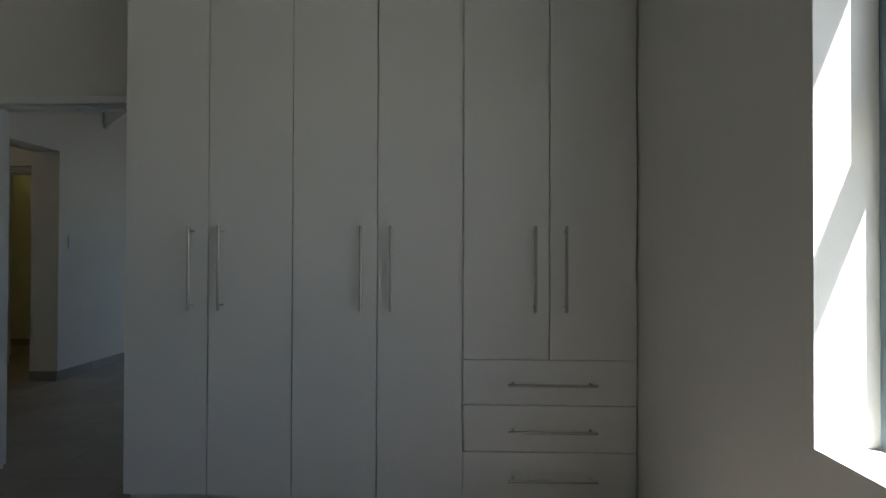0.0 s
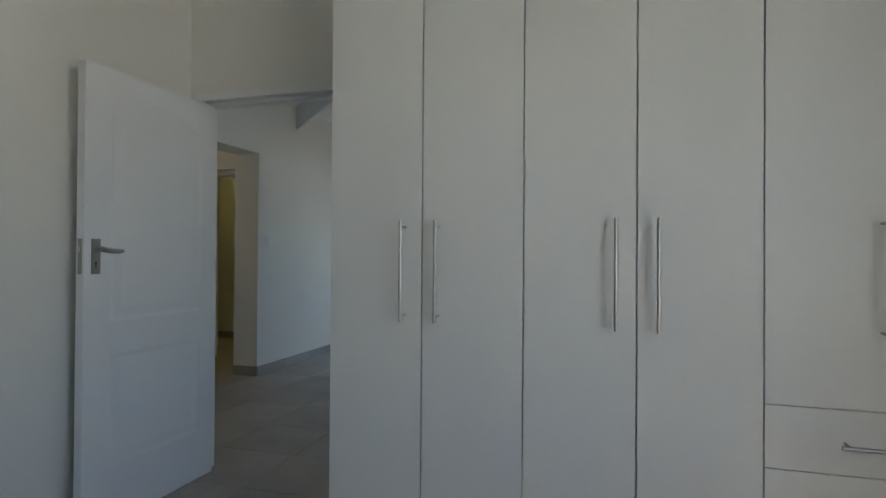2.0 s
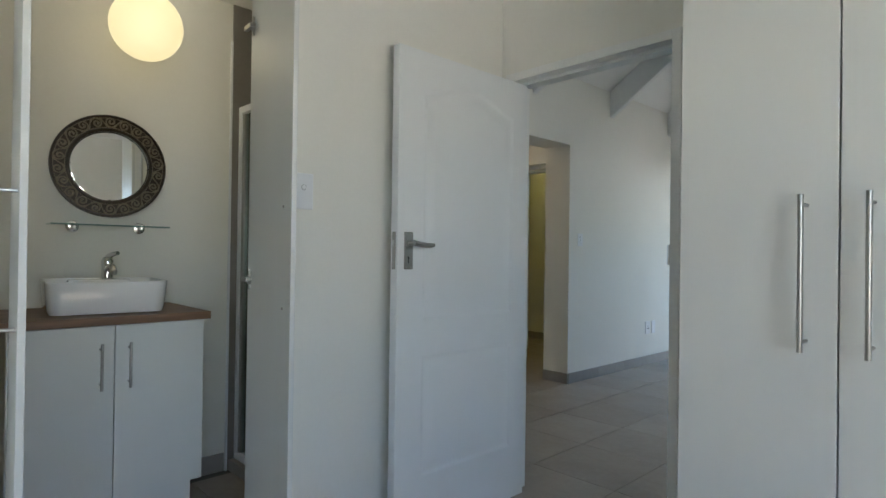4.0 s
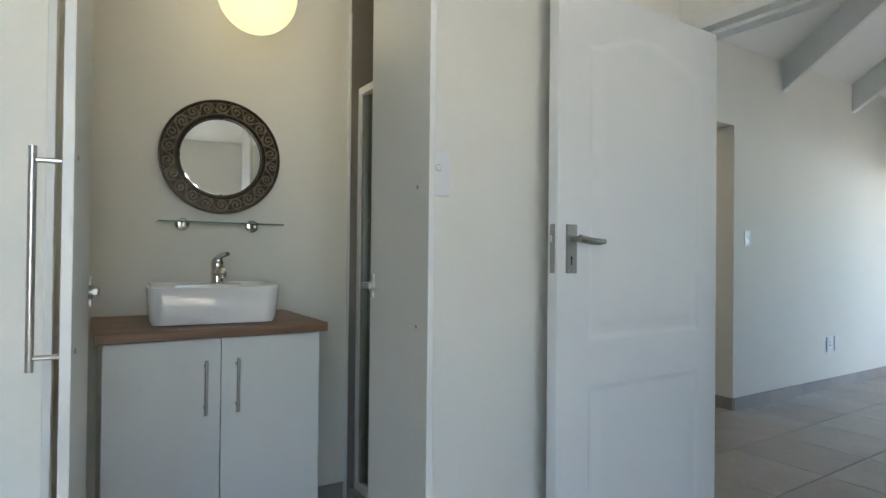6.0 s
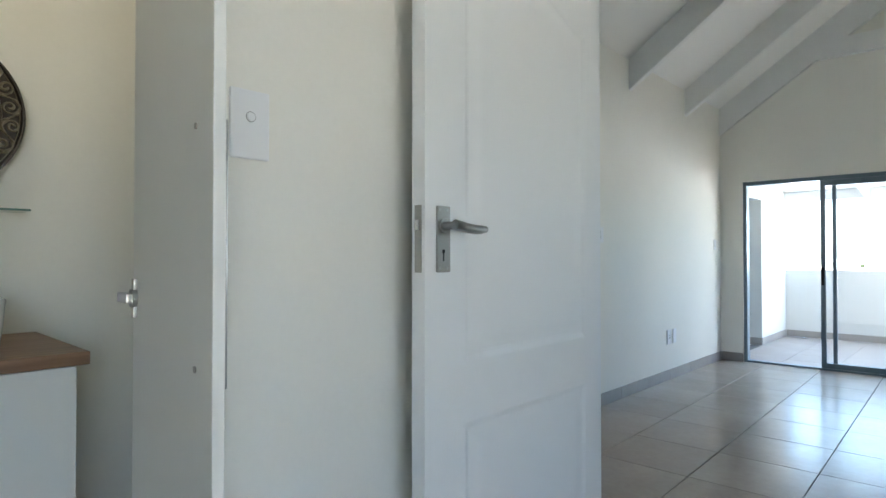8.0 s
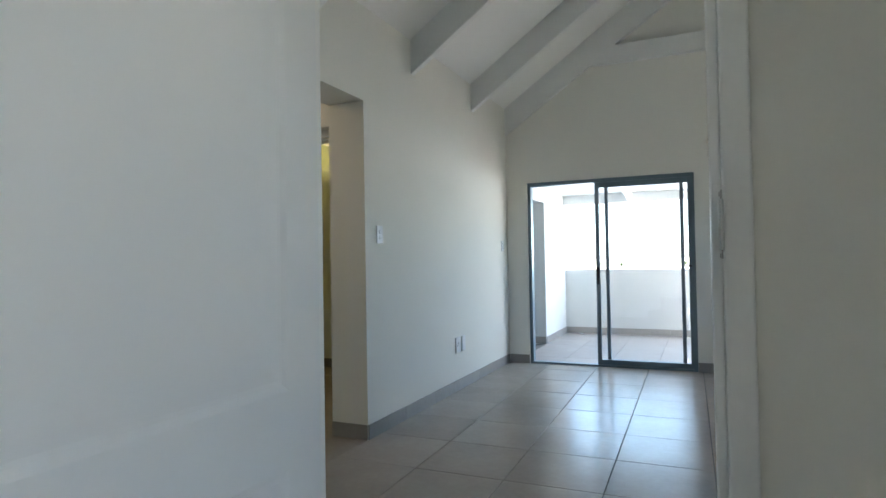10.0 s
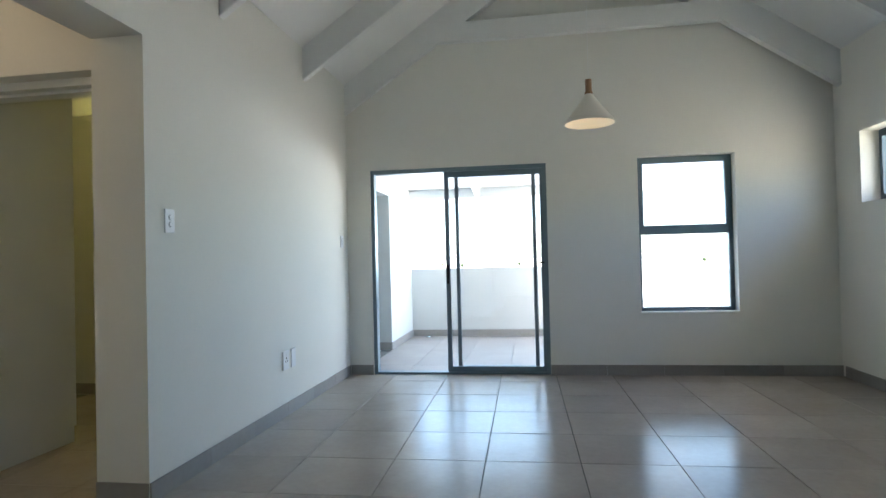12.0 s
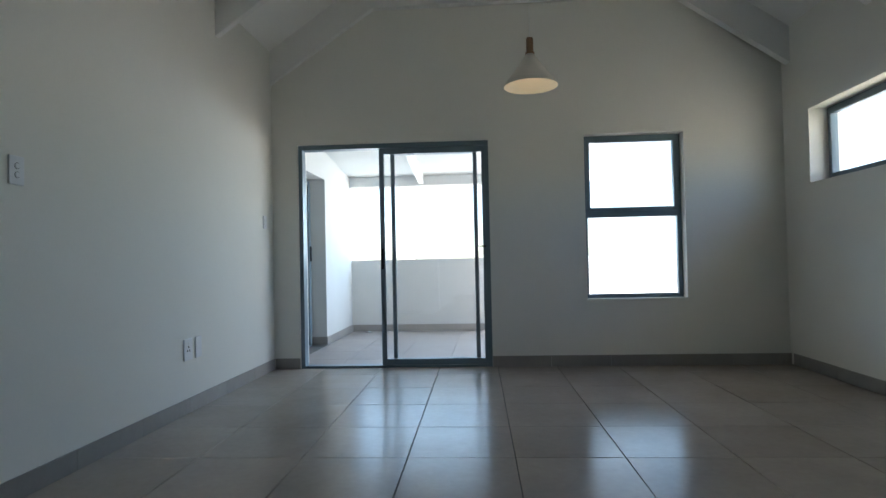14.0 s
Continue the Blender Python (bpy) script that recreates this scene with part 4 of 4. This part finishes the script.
wall_plate("light_switch", (XB, 2.242, 1.405), -90, 0.082, 0.135, "white single-lever light switch on the bedroom wall", "light switch", "dimmer")
wall_plate("light_switch", (XW, 5.752, 1.318), -90, 0.075, 0.118, "white double rocker light switch beside the passage", "light switch", "switch")
wall_plate("light_switch", (XW, 8.335, 1.28), -90, 0.07, 0.11, "white light switch near the sliding door", "light switch", "switch")
wall_plate("wall_socket", (XW, 7.062, 0.40), -90, 0.10, 0.135, "white three-pin wall socket above the skirting", "socket", "socket")
wall_plate("aerial_plate", (XW, 7.19, 0.40), -90, 0.075, 0.135, "white blank aerial plate beside the socket", "wall plate", "plain")


# ---------------------------------------------------------------- pendant lamp
def pendant():
    t = thing("pendant_lamp", (-1.545, 7.20, 0.0), "white cone pendant lamp with a turned wooden neck, lit", "pendant lamp")
    part("cord", rod(bmesh.new(), (0, 0, 2.295), (0, 0, roof_z(-1.545) + 0.05), 0.0013, 8), PLASTIC, t)
    part("neck", lathe([(0.0, 2.302), (0.020, 2.302), (0.022, 2.298), (0.022, 2.222), (0.028, 2.208), (0.028, 2.20), (0.0, 2.20)], 24), LAMP_WOOD, t, "turned brown wooden neck", smooth=True)
    prof = [(0.024, 2.20), (0.036, 2.182), (0.070, 2.135), (0.112, 2.078), (0.146, 2.035), (0.165, 2.006), (0.168, 1.998)]
    part("shade", lathe(prof + [(r - 0.002, z - 0.001) for r, z in prof[::-1]], 48), SHADE_IN, t, "white cone shade", smooth=True)
    b = part("bulb", lathe([(0.0, 2.055), (0.018, 2.06), (0.030, 2.085), (0.028, 2.11), (0.014, 2.14), (0.0, 2.145)], 20), BULB, t, smooth=True)
    b.visible_shadow = False
    return t


pendant()


# ---------------------------------------------------------------- hall and far room
far_frame = door_frame("door_frame_hall", -4.86, -4.0, 5.72, 5.86, 2.05, "white painted door frame off the hall")
part("strike_plate", boxes(((-4.8205, 5.745, 1.02), (-4.8175, 5.775, 1.20)), bevel=0.001), RUBBER, far_frame)


def far_cupboard():
    t = thing("far_cupboard", (-4.90, 6.02, 0), "tall pale cupboard standing behind the hall doorway", "cupboard")
    part("body", boxes(((-0.6, -0.14, 0.0), (0.06, 0.385, 2.30)), bevel=0.003), MELAMINE, t)
    d = part("door", boxes(((-0.58, 0.387, 0.1), (0.058, 0.405, 2.28)), bevel=0.002), MELAMINE, t)
    bar_handle(d, (0.02, 0.405, 1.10), 0.18, (0, 0, 1), (0, 1, 0), r=0.005, stand=0.03)


far_cupboard()


def dome_lamp(at, label):
    t = thing("added_dome_lamp", at, label, "ceiling lamp")
    part("base", lathe([(0.0, 0.0), (0.12, 0.0), (0.12, -0.02), (0.0, -0.02)], 28), CHROME, t)
    d = part("diffuser", lathe([(0.115, -0.02), (0.11, -0.04), (0.085, -0.07), (0.045, -0.088), (0.0, -0.093)], 28), GLOBE, t, smooth=True)
    d.visible_shadow = False


# dome fittings added to go with the hall and far-room fill
dome_lamp((-4.9, 4.6, 2.72), "lit opal dome lamp added out of view to light the hall")
dome_lamp((-5.2, 7.3, 2.42), "lit dome lamp added to light the far room yellow")


# ---------------------------------------------------------------- balcony clutter, far houses and trees
drain = thing("balcony_drain", (-3.46, 11.30, -0.022), "small chrome floor drain by the parapet", "drain")
part("grate", lathe([(0.0, 0.02), (0.035, 0.02), (0.045, 0.012), (0.045, 0.0), (0.0, 0.0)], 20), CHROME, drain, smooth=True)


def far_house(x, y, w, d, h, storeys):
    t = thing("far_house", (x, y, -6.0), "distant pale house with dark windows beyond the parapet", "house", "distant houses")
    part("wall", boxes(((-w / 2, -d / 2, 0), (w / 2, d / 2, h))), FAR_WALL, t)
    bm = bmesh.new()
    rz = h + 0.28 * d
    pts = [(-w / 2 - 0.4, -d / 2 - 0.4, h), (w / 2 + 0.4, -d / 2 - 0.4, h), (w / 2 + 0.4, d / 2 + 0.4, h), (-w / 2 - 0.4, d / 2 + 0.4, h), (-w / 2 - 0.4, 0, rz), (w / 2 + 0.4, 0, rz)]
    v = [bm.verts.new(p) for p in pts]
    for f in ((0, 1, 5, 4), (3, 2, 5, 4), (0, 3, 4), (1, 2, 5), (0, 1, 2, 3)):
        bm.faces.new([v[i] for i in f])
    part("roof", bm, FAR_ROOF, t)
    n = max(2, int(w / 3.2))
    for s in range(storeys):
        for i in range(n):
            cx = -w / 2 + (i + 0.5) * w / n
            z = 0.9 + s * 2.9
            win = part("window", boxes(((cx - 0.62, -d / 2 - 0.03, z), (cx + 0.62, -d / 2 + 0.02, z + 1.3))), FAR_GLASS, t)
            part("sill", boxes(((cx - 0.7, -d / 2 - 0.10, z - 0.1), (cx + 0.7, -d / 2, z))), FAR_WALL, win)
    return t


rng = random.Random(5)
for k in range(10):
    x = -190 + 42 * k + rng.uniform(-4, 4)
    y = rng.uniform(320, 480)
    st = rng.choice((1, 2, 2, 3))
    far_house(x, y, rng.uniform(8, 15), rng.uniform(7, 9), 2.9 * st, st)


def far_tree(x, y, h, seed):
    r = random.Random(seed)
    t = thing("far_tree", (x, y, -6.0), "distant dark green tree among the houses", "tree", "distant trees")
    part("trunk", rod(bmesh.new(), (0, 0, 0), (0.2, 0.1, h * 0.55), 0.25, 8, 0.12), BARK, t)
    bm = bmesh.new()
    for i in range(260):
        a, u = r.uniform(0, 6.283), r.uniform(-1, 1)
        q = r.uniform(0.35, 1.0) ** 0.5 * (1 + 0.25 * math.sin(3 * a + seed))
        c = Vector((q * h * 0.34 * math.cos(a) * math.sqrt(1 - u * u), q * h * 0.34 * math.sin(a) * math.sqrt(1 - u * u), h * 0.66 + q * u * h * 0.32))
        n1 = Vector((r.uniform(-1, 1), r.uniform(-1, 1), r.uniform(-1, 1))).normalized()
        n2 = n1.orthogonal().normalized() * r.uniform(0.25, 0.5)
        n1 *= r.uniform(0.25, 0.55)
        bm.faces.new([bm.verts.new(c + p) for p in (n1, n2, -n1, -n2)])
    part("crown", bm, LEAF, t)


for k in range(10):
    far_tree(-170 + 40 * k + rng.uniform(-15, 15), rng.uniform(330, 480), rng.uniform(2.4, 3.8), k)


# ---------------------------------------------------------------- tiles
TILE_P = 0.502
G = Matrix.Translation((-2.741, 6.768, 0)) @ Matrix.Rotation(radians(1.1), 4, "Z")


def tile_mesh(name, w, d, t, bev, mat):
    bm = bmesh.new()
    box(bm, (-w / 2, -d / 2, -t), (w / 2, d / 2, 0.0))
    top_edges = [e for e in bm.edges if all(v.co.z > -1e-6 for v in e.verts)]
    bmesh.ops.bevel(bm, geom=top_edges, offset=bev, segments=1, affect="EDGES")
    me = bpy.data.meshes.new(name)
    bm.to_mesh(me)
    bm.free()
    me.materials.append(mat)
    return me


def in_rect(p, r):
    return r[0] < p[0] < r[1] and r[2] < p[1] < r[3]


FULL = tile_mesh("tile", TILE_P - 0.0045, TILE_P - 0.0045, 0.010, 0.0012, TILE)
rooms = [(XW - 0.3, XE_LIVING + 0.26, YD1 - 0.3, YN + 0.25), (XW - 0.1, XE_BED + 0.2, YS, YD0 + 0.3), (-5.6, XW, 4.0, 7.8)]
inv = G.inverted()
for i in range(-9, 8):
    for j in range(-19, 4):
        c = G @ Vector(((i + 0.5) * TILE_P, (j + 0.5) * TILE_P, 0.003))
        if not any(in_rect(c, r) for r in rooms) or c.y > YN + 0.06:
            continue
        ob = new("tile", FULL)
        ob.parent = floor
        ob.matrix_world = Matrix.Translation((0, 0, random.uniform(-0.0003, 0.0003))) @ Matrix.Translation(c) @ G.to_3x3().to_4x4() @ Matrix.Rotation(random.uniform(-0.0008, 0.0008), 4, "X")
BALC = tile_mesh("tile_outside", 0.497, 0.497, 0.010, 0.0008, BALCONY_TILE)
for i in range(0, 12):
    for j in range(0, 6):
        x, y = -3.47 + i * 0.5, 8.93 + j * 0.5
        if x > 1.9:
            continue
        ob = new("tile", BALC)
        ob.parent = balcony_floor
        ob.location = (x, y, -0.024)


def skirting(name, a, b, out, h=0.097, t=0.009, base=0.0, step=0.5):
    """Skirting tiles from a to b (x, y), standing out to the side given."""
    a, b, out = Vector((*a, 0)), Vector((*b, 0)), Vector((*out, 0))
    L = (b - a).length
    way = (b - a) / L
    root = tagged(new(name), "grey tiled skirting along the wall", "skirting", kind="structure")
    n = max(1, math.ceil(L / step - 1e-6))
    for k in range(n):
        s0, s1 = k * step + 0.001, min((k + 1) * step, L) - 0.001
        bm = boxes(((s0, 0.0005, 0.004), (s1, t, h)), bevel=0.0012)
        ob = part("skirting_tile", bm, SKIRT, root)
        ob.matrix_world = Matrix(((way.x, out.x, 0, a.x), (way.y, out.y, 0, a.y), (0, 0, 1, base), (0, 0, 0, 1)))
    return root


cs, sn = math.cos(radians(NORTH_TURN)), math.sin(radians(NORTH_TURN))
north_at = lambda x: (XW + (x - XW) * cs, YN + (x - XW) * sn)
skirting("baseboard_west", (XW, 5.58), (XW, YN - 0.01), (1, 0))
skirting("baseboard_passage", (XW, 5.58), (XW - 0.27, 5.58), (0, -1))
skirting("baseboard_north_west", north_at(XW + 0.01), north_at(SL[0]), (0, -1))
skirting("baseboard_north", north_at(SL[1]), north_at(XE_LIVING - 0.01), (0, -1))
skirting("baseboard_east", (XE_LIVING, YD1), (XE_LIVING, YN + 0.05), (-1, 0))
skirting("baseboard_bedroom", (XB, 2.06), (XB, YD0), (1, 0))
skirting("baseboard_bedroom_east", (XE_BED, YS), (XE_BED, 2.68), (-1, 0))
skirting("baseboard_bath", (XW, 0.45), (XW, 2.42), (1, 0))
skirting("baseboard_hall", (-7.2, 5.62), (-4.87, 5.62), (0, -1))
skirting("baseboard_hall_jamb", (-4.86, 5.62), (-4.86, 5.70), (1, 0))
skirting("baseboard_far", (-7.2, 7.62), (XW - 0.27, 7.62), (0, -1))
skirting("baseboard_parapet", (XW + 0.01, 11.42), (2.0, 11.42), (0, -1), base=-0.024)
skirting("baseboard_balcony_west", (XW, 10.17), (XW, 11.41), (1, 0), base=-0.024)
skirting("baseboard_recess", (XW, 10.17), (XW - 0.24, 10.17), (0, -1), base=-0.024)
